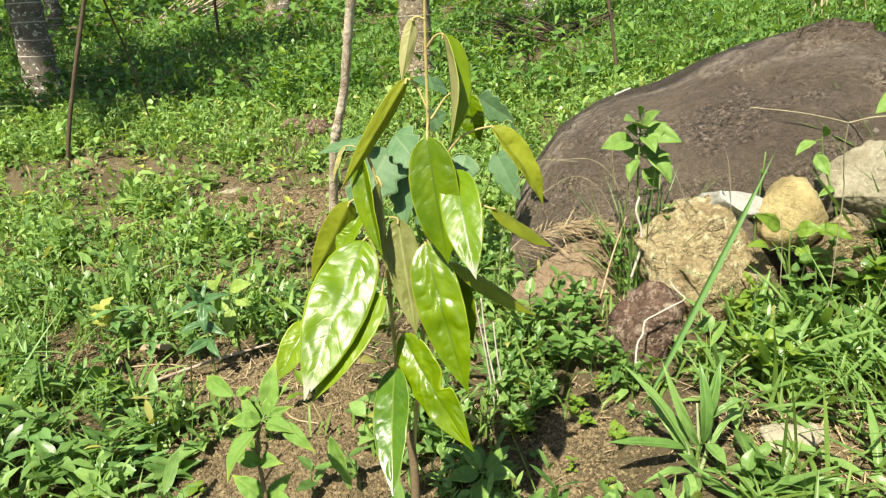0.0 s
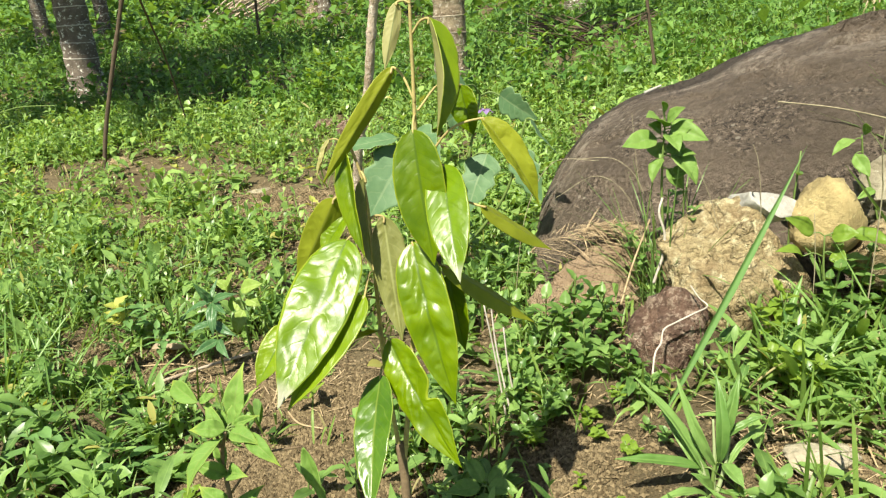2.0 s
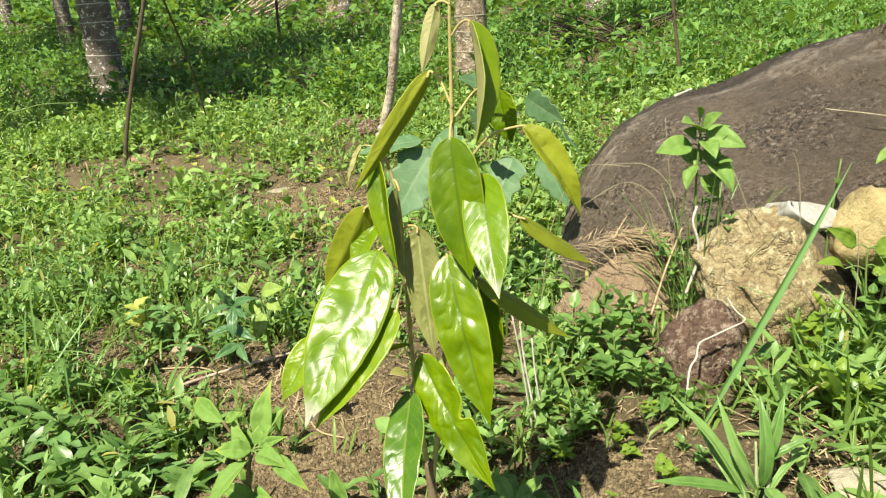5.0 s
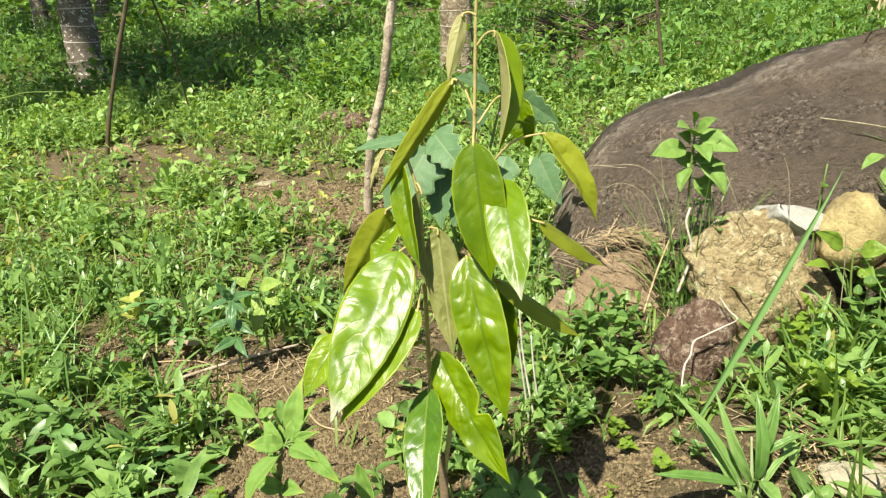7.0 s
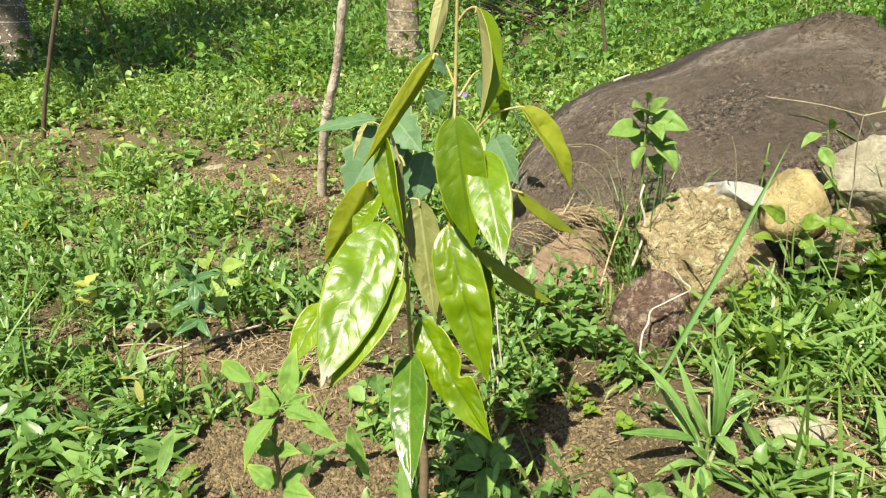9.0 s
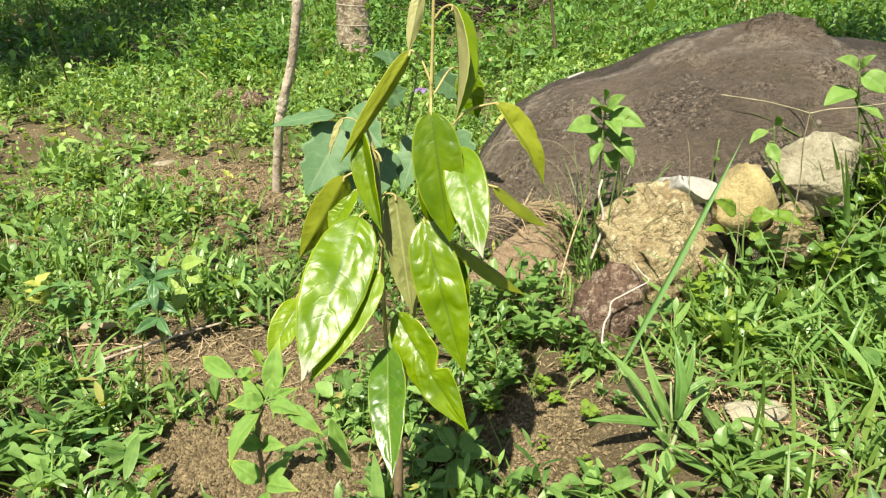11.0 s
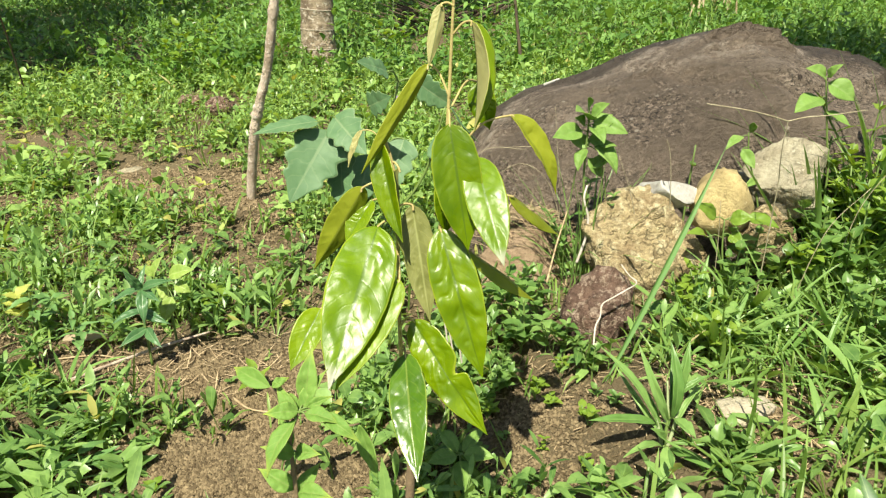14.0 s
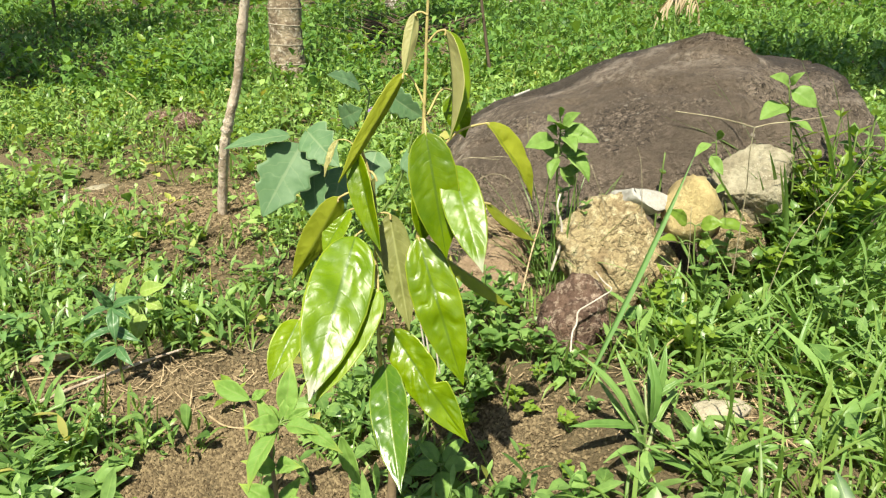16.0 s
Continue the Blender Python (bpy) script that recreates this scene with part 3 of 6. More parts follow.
def build_cover():
    near = Heap()
    broad_weeds(near, scatter(480, -2.4, 1.9, -0.55, 1.7, patch=0.6), 0.085, 0.046, 4, 3)
    broad_weeds(near, scatter(760, -2.4, 1.9, -0.55, 1.7, patch=0.85), 0.11, 0.064, 4, 4, True, "lance", 0.17, 0.6)
    broad_weeds(near, scatter(380, -2.4, 1.9, -0.55, 1.7, patch=0.7), 0.07, 0.10, 2, 4, True, "lance", 0.15, 0.75)
    broad_weeds(near, scatter(200, -2.4, 1.9, -0.5, 1.7, patch=0.5), 0.09, 0.075, 2, 4, True, "ovate", 0.34)
    broad_weeds(near, scatter(1200, -2.4, 1.9, -0.55, 1.8, patch=0.5), 0.024, 0.018, 3, 3)
    near.build("weed_cover", M_WEED_NEAR, "low broad-leaved green weeds on the soil", "weeds")
    mid = Heap()
    broad_weeds(mid, scatter(4300, -6.2, 4.4, 1.5, 5.2, patch=0.85), 0.13, 0.050, 4, 3)
    broad_weeds(mid, scatter(4800, -6.2, 4.4, 1.5, 5.4, patch=0.85), 0.16, 0.080, 3, 3, True, "lance", 0.20, 0.6)
    broad_weeds(mid, scatter(1000, -6.2, 4.4, 1.5, 5.4, patch=0.8), 0.17, 0.105, 3, 3, True, "ovate", 0.36)
    broad_weeds(mid, scatter(2900, -6.2, 4.4, 1.4, 5.2, patch=0.2), 0.04, 0.035, 3, 2, False)
    mid.build("weed_cover", M_WEED, "dense low green weeds further back", "weeds")
    far = Heap()
    broad_weeds(far, scatter(3000, -15, 12, 4.8, 12.0, patch=0.7), 0.28, 0.095, 4, 2, False)
    broad_weeds(far, scatter(5200, -15, 12, 4.8, 12.0, patch=0.6), 0.30, 0.135, 4, 2, False, "lance", 0.17, 0.6)
    broad_weeds(far, scatter(600, -15, 12, 4.8, 12.0, patch=0.6), 0.40, 0.18, 3, 2, False, "ovate", 0.4)
    broad_weeds(far, scatter(3300, -32, 26, 11.0, 30.0, patch=0.2), 0.7, 0.30, 4, 2, False)
    broad_weeds(far, scatter(1500, -44, 34, 24.0, 38.0), 3.2, 0.55, 7, 2)
    broad_weeds(far, scatter(70, -0.7, 1.0, 4.2, 6.8), 0.55, 0.10, 6, 2)
    broad_weeds(far, scatter(60, -2.8, -1.1, 4.7, 6.2), 0.52, 0.11, 6, 2)
    far.build("undergrowth", M_FAR, "leafy green undergrowth below the palms", "undergrowth")
    blades = Heap()
    grass(blades, scatter(1300, -2.4, 1.9, -0.5, 1.8, patch=0.7), 0.14, 0.006, 4, 4)
    grass(blades, scatter(300, 0.5, 1.7, -0.3, 0.85, patch=0.5), 0.20, 0.008, 4, 4)
    grass(blades, scatter(2200, -4.5, 4.0, 1.6, 5.5, patch=0.6), 0.2, 0.009, 4, 3)
    grass(blades, scatter(2500, -2, 9, 4.5, 12, patch=0.3), 0.34, 0.02, 4, 3)
    blades.build("grass", M_GRASS, "thin green grass blades among the weeds", "grass")
    around = Heap()
    spots = scatter(15000, -6.5, 6.5, -6, 6, wedge=False, patch=0.35)
    spots = spots[(spots[:, 0] > 0.85 * (spots[:, 1] + 1.05) + 0.25) | (spots[:, 0] < -1.08 * (spots[:, 1] + 1.05) - 0.2)]
    broad_weeds(around, spots[::2], 0.10, 0.12, 2, 2, False)
    broad_weeds(around, spots[1::2], 0.14, 0.16, 2, 2, False, "lance", 0.22)
    around.build("weed_cover", M_WEED, "low green weeds on the surrounding ground", "weeds")
    dry = Heap()
    spots = scatter(3600, -2.2, 1.5, -0.3, 3.0)
    extra = np.column_stack([rng.normal(-0.6, 0.30, 380), rng.normal(0.66, 0.10, 380)])
    back = np.column_stack([rng.normal(-1.15, 0.5, 2600), rng.normal(2.3, 0.36, 2600)])
    left = np.column_stack([rng.normal(-2.9, 0.45, 700), rng.normal(3.35, 0.2, 700)])
    damp = np.column_stack([rng.normal(0.22, 0.13, 40), rng.normal(0.26, 0.16, 40)])
    bare = (spots[:, 1] < 0.42) & (np.abs(spots[:, 0]) < 0.75) & (rng.random(len(spots)) < 0.93)
    right = np.column_stack([rng.normal(0.62, 0.15, 420), rng.normal(0.26, 0.13, 420)])
    spots = np.concatenate([spots[~bare], extra, back, left, damp, right])
    n = len(spots)
    at = np.column_stack([spots, ground_z(spots[:, 0], spots[:, 1]) + rng.uniform(0.002, 0.012, n)])
    long = np.where((np.abs(spots[:, 0] - 0.2) < 0.22) & (np.abs(spots[:, 1] - 0.26) < 0.25), 0.5, 1.0)
    dry.add(at, rng.random(n) * math.tau, rng.normal(0.05, 0.15, n), rng.uniform(0.015, 0.07, n) * long, rng.uniform(0.002, 0.004, n), rng.normal(0, 0.1, n), np.zeros(n), seg=2, profile="blade", fold=0.3)
    dry.build("dry_litter", M_STRAW, "dry straw bits scattered on the soil", "litter")


build_cover()


# ---- boulder and stones ----
RIDGE_X = [0.00, 0.05, 0.12, 0.22, 0.36, 0.55, 0.72, 0.90, 1.05, 1.17, 1.28, 1.42, 1.53, 1.61, 1.66, 1.70]
RIDGE_Z = [-0.10, 0.17, 0.33, 0.47, 0.555, 0.61, 0.680, 0.745, 0.785, 0.780, 0.735, 0.730, 0.715, 0.64, 0.42, -0.10]


LEDGES = [(0.96, 1.60, 1.12, 1.54, 0.034), (0.94, 1.51, 1.01, 1.47, 0.020), (1.02, 1.52, 1.16, 1.47, 0.018), (0.67, 1.485, 0.73, 1.445, 0.012), (0.965, 1.285, 0.99, 1.27, 0.014), (0.775, 1.53, 0.80, 1.49, 0.010),
          (0.845, 1.41, 0.885, 1.39, 0.008), (1.14, 1.60, 1.22, 1.66, 0.016), (1.20, 1.38, 1.25, 1.35, 0.009), (0.52, 1.50, 0.58, 1.44, 0.007)]


def ledge_relief(x, y):
    """Short broken ledges: a cut with a raised lip behind it."""
    total = 0.0
    for x0, y0, x1, y1, deep in LEDGES:
        dx, dy = x1 - x0, y1 - y0
        f = min(1.0, max(0.0, ((x - x0) * dx + (y - y0) * dy) / (dx * dx + dy * dy)))
        ox, oy = x - x0 - f * dx, y - y0 - f * dy + 0.008 * math.sin(60 * x)
        d = math.hypot(ox, oy)
        if d < 0.09:
            total += -2.0 * deep * math.exp(-(d / 0.011) ** 2) + deep * 1.2 * math.exp(-((d - 0.022) / 0.016) ** 2) * (1 if oy > 0 else 0.2)
    return total


def build_boulder():
    nx, ny = 260, 170
    k = np.linspace(0, math.pi, nx)
    x = 0.85 - 0.85 * np.cos(k)
    h = np.interp(x, RIDGE_X, RIDGE_Z)
    kernel = np.exp(-np.linspace(-2, 2, 9) ** 2)
    h = np.convolve(np.pad(h, 4, mode="edge"), kernel / kernel.sum(), mode="valid")
    end = np.sin(k) ** 0.7
    front, back = 0.16 + 0.56 * end, 0.15 + 0.5 * end
    v = np.zeros((nx, ny, 3))
    for j, a in enumerate(np.linspace(-1, 1, ny)):
        reach = np.sin(a * math.pi / 2)
        fall = np.maximum(np.cos(a * math.pi / 2), 0) ** 0.62
        y = 1.70 + np.where(reach < 0, reach * front, reach * back)
        v[:, j, 0], v[:, j, 1] = x, y
        v[:, j, 2] = -0.1 + (h + 0.1) * fall
    for i in range(nx):
        for j in range(ny):
            p = Vector(v[i, j])
            d = noise.fractal(p * 2.1, 0.9, 2.2, 3) * 0.016 + noise.fractal(p * 9, 0.8, 2.1, 4) * 0.008
            d += noise.fractal(p * 4.5, 0.9, 2.1, 3) * 0.012 + noise.fractal(p * 16, 0.7, 2.1, 3) * 0.004
            crease = max(0.0, 0.09 - abs(noise.noise(Vector((p.x * 1.3, p.y * 4.0, p.z * 3)) + Vector((4, 1, 2))))) * 0.42 - ledge_relief(p.x, p.y)
            v[i, j] += np.array((0.3, -0.5, 0.8)) * (d - crease) * min(1.0, 6 * math.sin(math.pi * j / (ny - 1)))
    i = (np.arange(nx - 1)[:, None] * ny + np.arange(ny - 1)[None]).ravel()
    f = np.stack([i, i + ny, i + ny + 1, i + 1], -1)
    tagged(mesh_object("boulder", v, f, M_BOULDER), "large smooth dark brown boulder half sunk in the grass", "boulder")


def stone(name, place, size, seed, material, label, facets=12, turn=0.0, tilt=0.0, lump=0.12, cut=(0.60, 0.92), taper=0.0):
    """A broken stone: a ball cut by random planes, roughened."""
    bm = bmesh.new()
    bmesh.ops.create_icosphere(bm, subdivisions=5 if max(size) > 0.12 else 4, radius=1)
    pick = random.Random(seed)
    planes = []
    for _ in range(facets):
        q = Vector((pick.uniform(-1, 1), pick.uniform(-1, 1), pick.uniform(-0.7, 1))).normalized()
        planes.append((q, pick.uniform(*cut)))
    off = Vector((seed * 3.1, seed * 1.7, seed * 2.3))
    for vert in bm.verts:
        p = vert.co.copy()
        for q, d in planes:
            over = p.dot(q) - d
            if over > 0:
                p -= q * over
        p += p.normalized() * (noise.fractal(p * 1.6 + off, 0.9, 2.1, 5) * lump * 0.7 + noise.fractal(p * 5 + off, 0.8, 2.1, 5) * lump * 0.55)
        vert.co = (p.x, p.y * (1 - 0.5 * taper * p.x), p.z * (1 - taper * p.x))
    m = pose(0, 0, 0, tilt, tilt * 0.5, turn) @ Matrix.Diagonal((*size, 1))
    bm.transform(m)
    ob = part(name, bm, material, None)
    ob.location = place
    return tagged(ob, label, "stone")


build_boulder()
stone("stone", (0.560, 0.83, 0.262), (0.185, 0.125, 0.180), 3, M_STONE_TAN, "rough cracked tan stone beside the boulder", 8, 15, -8, 0.14)
stone("stone", (0.742, 0.835, 0.404), (0.090, 0.082, 0.096), 6, M_STONE_YELLOW, "rounded yellow-ochre stone leaning on rubble", 9, 20, -12, 0.09, (0.56, 0.88))
stone("stone", (0.968, 0.96, 0.440), (0.155, 0.115, 0.112), 8, M_STONE_GREY, "pale grey blocky stone in front of the boulder", 9, -12, 14, 0.12, (0.45, 0.80))
stone("stone", (0.875, 0.835, 0.318), (0.098, 0.080, 0.090), 11, M_STONE_TAN, "orange-tan broken stone under the yellow one", 12, 30, 20)
stone("stone", (0.405, 0.585, 0.200), (0.104, 0.085, 0.112), 15, M_STONE_DARK, "reddish dark brown stone with a pale root", 20, 10, 0, 0.16)
stone("stone", (0.632, 0.850, 0.420), (0.112, 0.055, 0.054), 38, M_STONE_WHITE, "small angular whitish stone lying on the tan stone", 10, -14, 16, 0.08, (0.45, 0.75), 0.7)
stone("stone", (0.592, 0.215, 0.176), (0.066, 0.045, 0.026), 24, M_STONE_PALE, "flat pale tan stone lying in the grass", 12, 10, 5)
stone("earth_clod", (0.28, 1.04, 0.125), (0.21, 0.125, 0.125), 31, M_SLAB, "bare tan earth bank under dry straw", 12, 5, 0)
stone("stone", (0.13, 0.97, 0.10), (0.075, 0.055, 0.07), 33, M_SLAB, "small brown stone by the earth bank", 12, 5, 0)
stone("stone", (-1.40, 3.85, 0.09), (0.10, 0.07, 0.07), 41, M_STONE_DARK, "rough brown stone half hidden in the weeds", 7, 20, 0)
stone("stone", (-1.68, 4.15, 0.05), (0.11, 0.09, 0.08), 43, M_STONE_DARK, "flat dark stone half hidden in the weeds", 7, -10, 0)
stone("stone", (-1.55, 2.72, -0.07), (0.12, 0.07, 0.035), 45, M_STONE_GREY, "flat pale stone on bare soil", 6, 10, 0)
stone("stone", (-2.94, 3.42, -0.05), (0.09, 0.06, 0.05), 47, M_STONE_TAN, "small tan stone beside the dark stick", 6, 10, 0)


# ---- palms ----
def frond(heap, base, az, rise, length):
    n = 26
    s = np.linspace(0.12, 1, n)
    ahead = np.array([math.cos(az), math.sin(az), 0.0])
    spine = np.asarray(base) + length * (ahead * (s * math.cos(rise))[:, None] + np.array([0, 0, 1.0]) * (s * math.sin(rise) - 0.55 * s ** 2)[:, None])
    for flank in (-1, 1):
        heap.add(spine, np.full(n, az + flank * 1.0), np.full(n, -0.25), length * 0.32 * (1 - 0.55 * s), np.full(n, 0.075), np.full(n, 0.35), np.full(n, 0.2 * flank), seg=2, profile="lance", fold=0.2)


def palm(x, y, radius, height, material, label, lean=(0, 0), seed=1, ring_gap=0.16):
    """A ringed palm trunk with its crown of fronds high above."""
    pick = random.Random(seed)
    z0 = gz(x, y) - 0.1
    top = thing("palm_tree", (x, y, z0), label, "palm tree", "palms of the plantation")
    pts, rad = [], []
    n = int(height / 0.04)
    for k in range(n + 1):
        z = height * k / n
        pts.append((lean[0] * z, lean[1] * z, z))
        flare = 1 + 0.45 * math.exp(-z / 0.18)
        bulge = 1 + 0.035 * math.sin(math.tau * z / ring_gap) + pick.uniform(-0.015, 0.015)
        rad.append(radius * flare * bulge * (1 - 0.25 * z / height))
    part("trunk", tube(pts, rad, 20), material, top)
    z = 0.16
    while z < 2.4:
        r = radius * (1 + 0.45 * math.exp(-z / 0.18)) * (1 - 0.25 * z / height)
        wob = pick.uniform(-0.012, 0.012)
        ring = [(lean[0] * z + math.cos(a) * r * 1.012, lean[1] * z + math.sin(a) * r * 1.004, z + wob * math.cos(a)) for a in np.linspace(0, math.tau, 25)]
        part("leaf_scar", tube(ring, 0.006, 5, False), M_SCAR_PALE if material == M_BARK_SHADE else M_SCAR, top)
        z += ring_gap * pick.uniform(0.8, 1.2)
    heap = Heap()
    for k in range(18):
        frond(heap, (lean[0] * height, lean[1] * height, height), k * 2.4 + seed, pick.uniform(0.15, 1.0), pick.uniform(1.5, 2.0))
    crown = mesh_object("crown", np.concatenate(heap.v), np.concatenate(heap.f), M_FROND, np.concatenate(heap.uv))
    crown.parent = top
    return top


palm(-4.95, 5.9, 0.165, 6.2, M_BARK_SHADE, "palm trunk with pale rings and white lichen, bark coloured as in shade", (-0.02, 0), 2)
palm(-0.97, 5.45, 0.142, 6.0, M_BARK, "sunlit ringed palm trunk in weeds", (0.0, 0), 3, 0.14)
palm(-5.6, 14.4, 0.16, 6.5, M_BARK, "distant palm trunk in the undergrowth", (0.01, 0), 4)
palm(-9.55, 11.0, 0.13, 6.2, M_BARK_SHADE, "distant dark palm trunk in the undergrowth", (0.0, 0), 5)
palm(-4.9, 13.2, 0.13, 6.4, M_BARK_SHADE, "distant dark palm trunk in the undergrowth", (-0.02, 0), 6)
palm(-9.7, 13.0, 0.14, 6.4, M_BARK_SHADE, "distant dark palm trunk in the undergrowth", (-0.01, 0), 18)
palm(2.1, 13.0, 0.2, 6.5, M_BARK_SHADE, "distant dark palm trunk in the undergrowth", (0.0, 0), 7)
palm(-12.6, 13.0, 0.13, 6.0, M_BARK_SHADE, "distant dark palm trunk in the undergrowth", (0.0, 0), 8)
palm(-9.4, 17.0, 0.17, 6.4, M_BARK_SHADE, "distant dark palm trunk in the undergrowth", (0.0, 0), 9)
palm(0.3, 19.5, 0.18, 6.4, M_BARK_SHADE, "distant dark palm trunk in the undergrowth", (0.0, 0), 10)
# five palms out of view, added so that their crowns darken the undergrowth
palm(-5.2, 1.9, 0.17, 6.2, M_BARK, "unseen ringed palm added to shade the undergrowth", (0.0, 0), 12)
palm(-6.2, 4.3, 0.17, 6.2, M_BARK, "unseen ringed palm added to shade the undergrowth", (0.0, 0), 13)
palm(2.9, 1.6, 0.15, 6.0, M_BARK, "unseen ringed palm added to shade the undergrowth", (0.0, 0), 15)
palm(-9.2, 6.1, 0.17, 6.2, M_BARK, "unseen ringed palm added to shade the undergrowth", (0.0, 0), 16)
palm(-10.7, 8.5, 0.17, 6.2, M_BARK, "unseen ringed palm added to shade the undergrowth", (0.0, 0), 17)
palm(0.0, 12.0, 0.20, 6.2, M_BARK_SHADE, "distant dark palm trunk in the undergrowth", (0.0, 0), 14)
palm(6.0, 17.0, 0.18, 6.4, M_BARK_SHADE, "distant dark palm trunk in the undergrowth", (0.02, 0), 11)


# ---- sticks ----
def stick(name, points, r0, r1, material, label, branches=()):
    line = curve_points(points, 10)
    pick = random.Random(len(label))
    rad = [(r0 + (r1 - r0) * k / (len(line) - 1)) * (1 + pick.uniform(-0.08, 0.08) + (0.3 if pick.random() < 0.1 else 0.0)) for k in range(len(line))]
    base = Vector(points[0])
    top = thing(name, base, label, "stick")
    part("shaft", tube([p - base for p in line], rad, 9), material, top)
    for pts, r in branches:
        q = curve_points(pts, 6)
        part("branch", tube([p - base for p in q], [r * (1 - 0.4 * k / len(q)) for k in range(len(q))], 7), material, top)
    return top


stick("wooden_stake", [(-0.79, 2.09, -0.1), (-0.785, 2.06, 0.05), (-0.738, 1.99, 0.32), (-0.70, 1.96, 0.45), (-0.652, 1.93, 0.60), (-0.60, 1.88, 0.85), (-0.555, 1.85, 1.02)], 0.022, 0.0165, M_STICK,
      "bare weathered stick pushed upright into the soil", [([(-0.57, 1.86, 0.97), (-0.60, 1.85, 1.06), (-0.62, 1.85, 1.2)], 0.015), ([(-0.56, 1.855, 1.0), (-0.52, 1.84, 1.06), (-0.50, 1.83, 1.2)], 0.015)])
stick("wooden_stake", [(-3.04, 3.36, -0.2), (-2.97, 3.38, 0.15), (-2.86, 3.42, 0.55), (-2.71, 3.45, 1.0), (-2.55, 3.46, 1.5)], 0.015, 0.012, M_POST, "thin dark stick standing in the soil", [([(-2.64, 3.46, 1.17), (-2.75, 3.75, 0.92), (-2.93, 4.2, 0.55), (-3.02, 4.5, 0.0)], 0.009)])
stick("wooden_stake", [(-4.8, 9.9, 0.2), (-4.82, 9.9, 0.8), (-4.75, 9.9, 2.0)], 0.022, 0.018, M_POST, "thin dark stick in far undergrowth")
stick("wooden_stake", [(0.73, 4.6, 0.1), (0.66, 4.6, 0.5), (0.58, 4.6, 1.0), (0.50, 4.6, 1.6)], 0.013, 0.010, M_POST, "thin dark stick behind the boulder")


# ---- the sapling ----
def big_leaf(parent, base, tip, width, turn, joint, top_mat, under_mat, arch=0.25, fold=0.3, crinkle=1.0, seed=1, label="", profile="elliptic", nl=90, nw=22, petiole=0.0016, face=(0, -0.9, 0.45), notch=None, wavy=0.05, stalk=None):
    """A large hanging leaf: midrib from base to tip, arched towards its face, the halves folded up, quilted between the veins."""
    base, tip = Vector(base), Vector(tip)
    along = tip - base
    length = along.length
    t = along.normalized()
    face = Vector(face)
    face = (face - t * face.dot(t)).normalized()
    face = Matrix.Rotation(radians(turn), 3, t) @ face
    side = t.cross(face).normalized()
    pick = random.Random(seed)
    wave_a, wave_b = pick.uniform(0, 6), pick.uniform(0, 6)
    bm = bmesh.new()
    uv = bm.loops.layers.uv.new("UVMap")
    rows = []
    for i in range(nl + 1):
        s = i / nl
        w = float(np.interp(s, *PROFILES[profile])) * width / 2
        mid = base + along * s + face * (arch * length * (s - s * s) * 1.6)
        other = w
        if profile == "lobed":
            other = float(np.interp(max(0.0, s - 0.055 * math.sin(math.pi * s)), *PROFILES[profile])) * width * 0.47
        row = []
        for j in range(nw + 1):
            u = 2 * j / nw - 1
            w = other if u > 0 else w
            if notch and u * notch[2] > 0:
                w *= 1 - notch[1] * (math.exp(-((s - notch[0]) / 0.07) ** 2) if s < notch[0] else math.exp(-((s - notch[0]) / 0.022) ** 2))
            lift = fold * abs(u) * w + wavy * w * math.sin(9 * s + wave_a + (2 if u > 0 else 0)) * u * u
            drift = 1.2 * noise.noise(Vector((u * 1.5, s * 4 + seed, wave_a)))
            phase = 8 * s - 0.8 * abs(u) - 0.8 * u * u + drift + (0.4 if u > 0 else 0.0)
            near_vein = abs(phase - round(phase))
            quilt = (1 - math.exp(-(near_vein / 0.12) ** 2)) * (1 - abs(u) ** 3) * min(1, abs(u) * 4)
            quilt *= max(0.15, noise.noise(Vector((u * 1.6 + seed, s * 3.5, wave_b + 3))) * 1.4 + 0.62)
            lift += crinkle * min(1.0, 2.2 * w / width) * (0.0011 * quilt + 0.0019 * noise.noise(Vector((u * 1.1 + seed, s * 5 + seed * 2, wave_b))) + 0.0007 * noise.noise(Vector((u * 3.4 + seed, s * 12 + seed, wave_b + 7))) * min(1, abs(u) * 4))
            row.append(bm.verts.new(mid + side * (u * w) + face * lift))
        rows.append(row)
    for i in range(nl):
        for j in range(nw):
            f = bm.faces.new((rows[i][j], rows[i + 1][j], rows[i + 1][j + 1], rows[i][j + 1]))
            for loop, (a, b) in zip(f.loops, ((j, i), (j, i + 1), (j + 1, i + 1), (j + 1, i))):
                loop[uv].uv = (a / nw, b / nl)
    bmesh.ops.recalc_face_normals(bm, faces=bm.faces)
    if sum((f.normal.dot(face) for f in bm.faces)) < 0:
        bmesh.ops.reverse_faces(bm, faces=bm.faces)
    leaf = part("leaf", bm, top_mat, parent, label)
    leaf.data.materials.append(under_mat)
    thick = leaf.modifiers.new("thickness", "SOLIDIFY")
    thick.thickness, thick.offset, thick.material_offset = 0.0009, -1, 1
    if joint is not None:
        joint = Vector(joint)
        bow = (joint + base) / 2 + Vector((0, 0, 0.18 * (joint - base).length))
        line = curve_points([joint, bow, base - face * 0.001, base + along * 0.05 + face * (arch * length * 0.075 - 0.003)], 5)
        part("petiole", tube(line, [petiole] * len(line), 6), stalk or M_STEM, leaf)
    return leaf


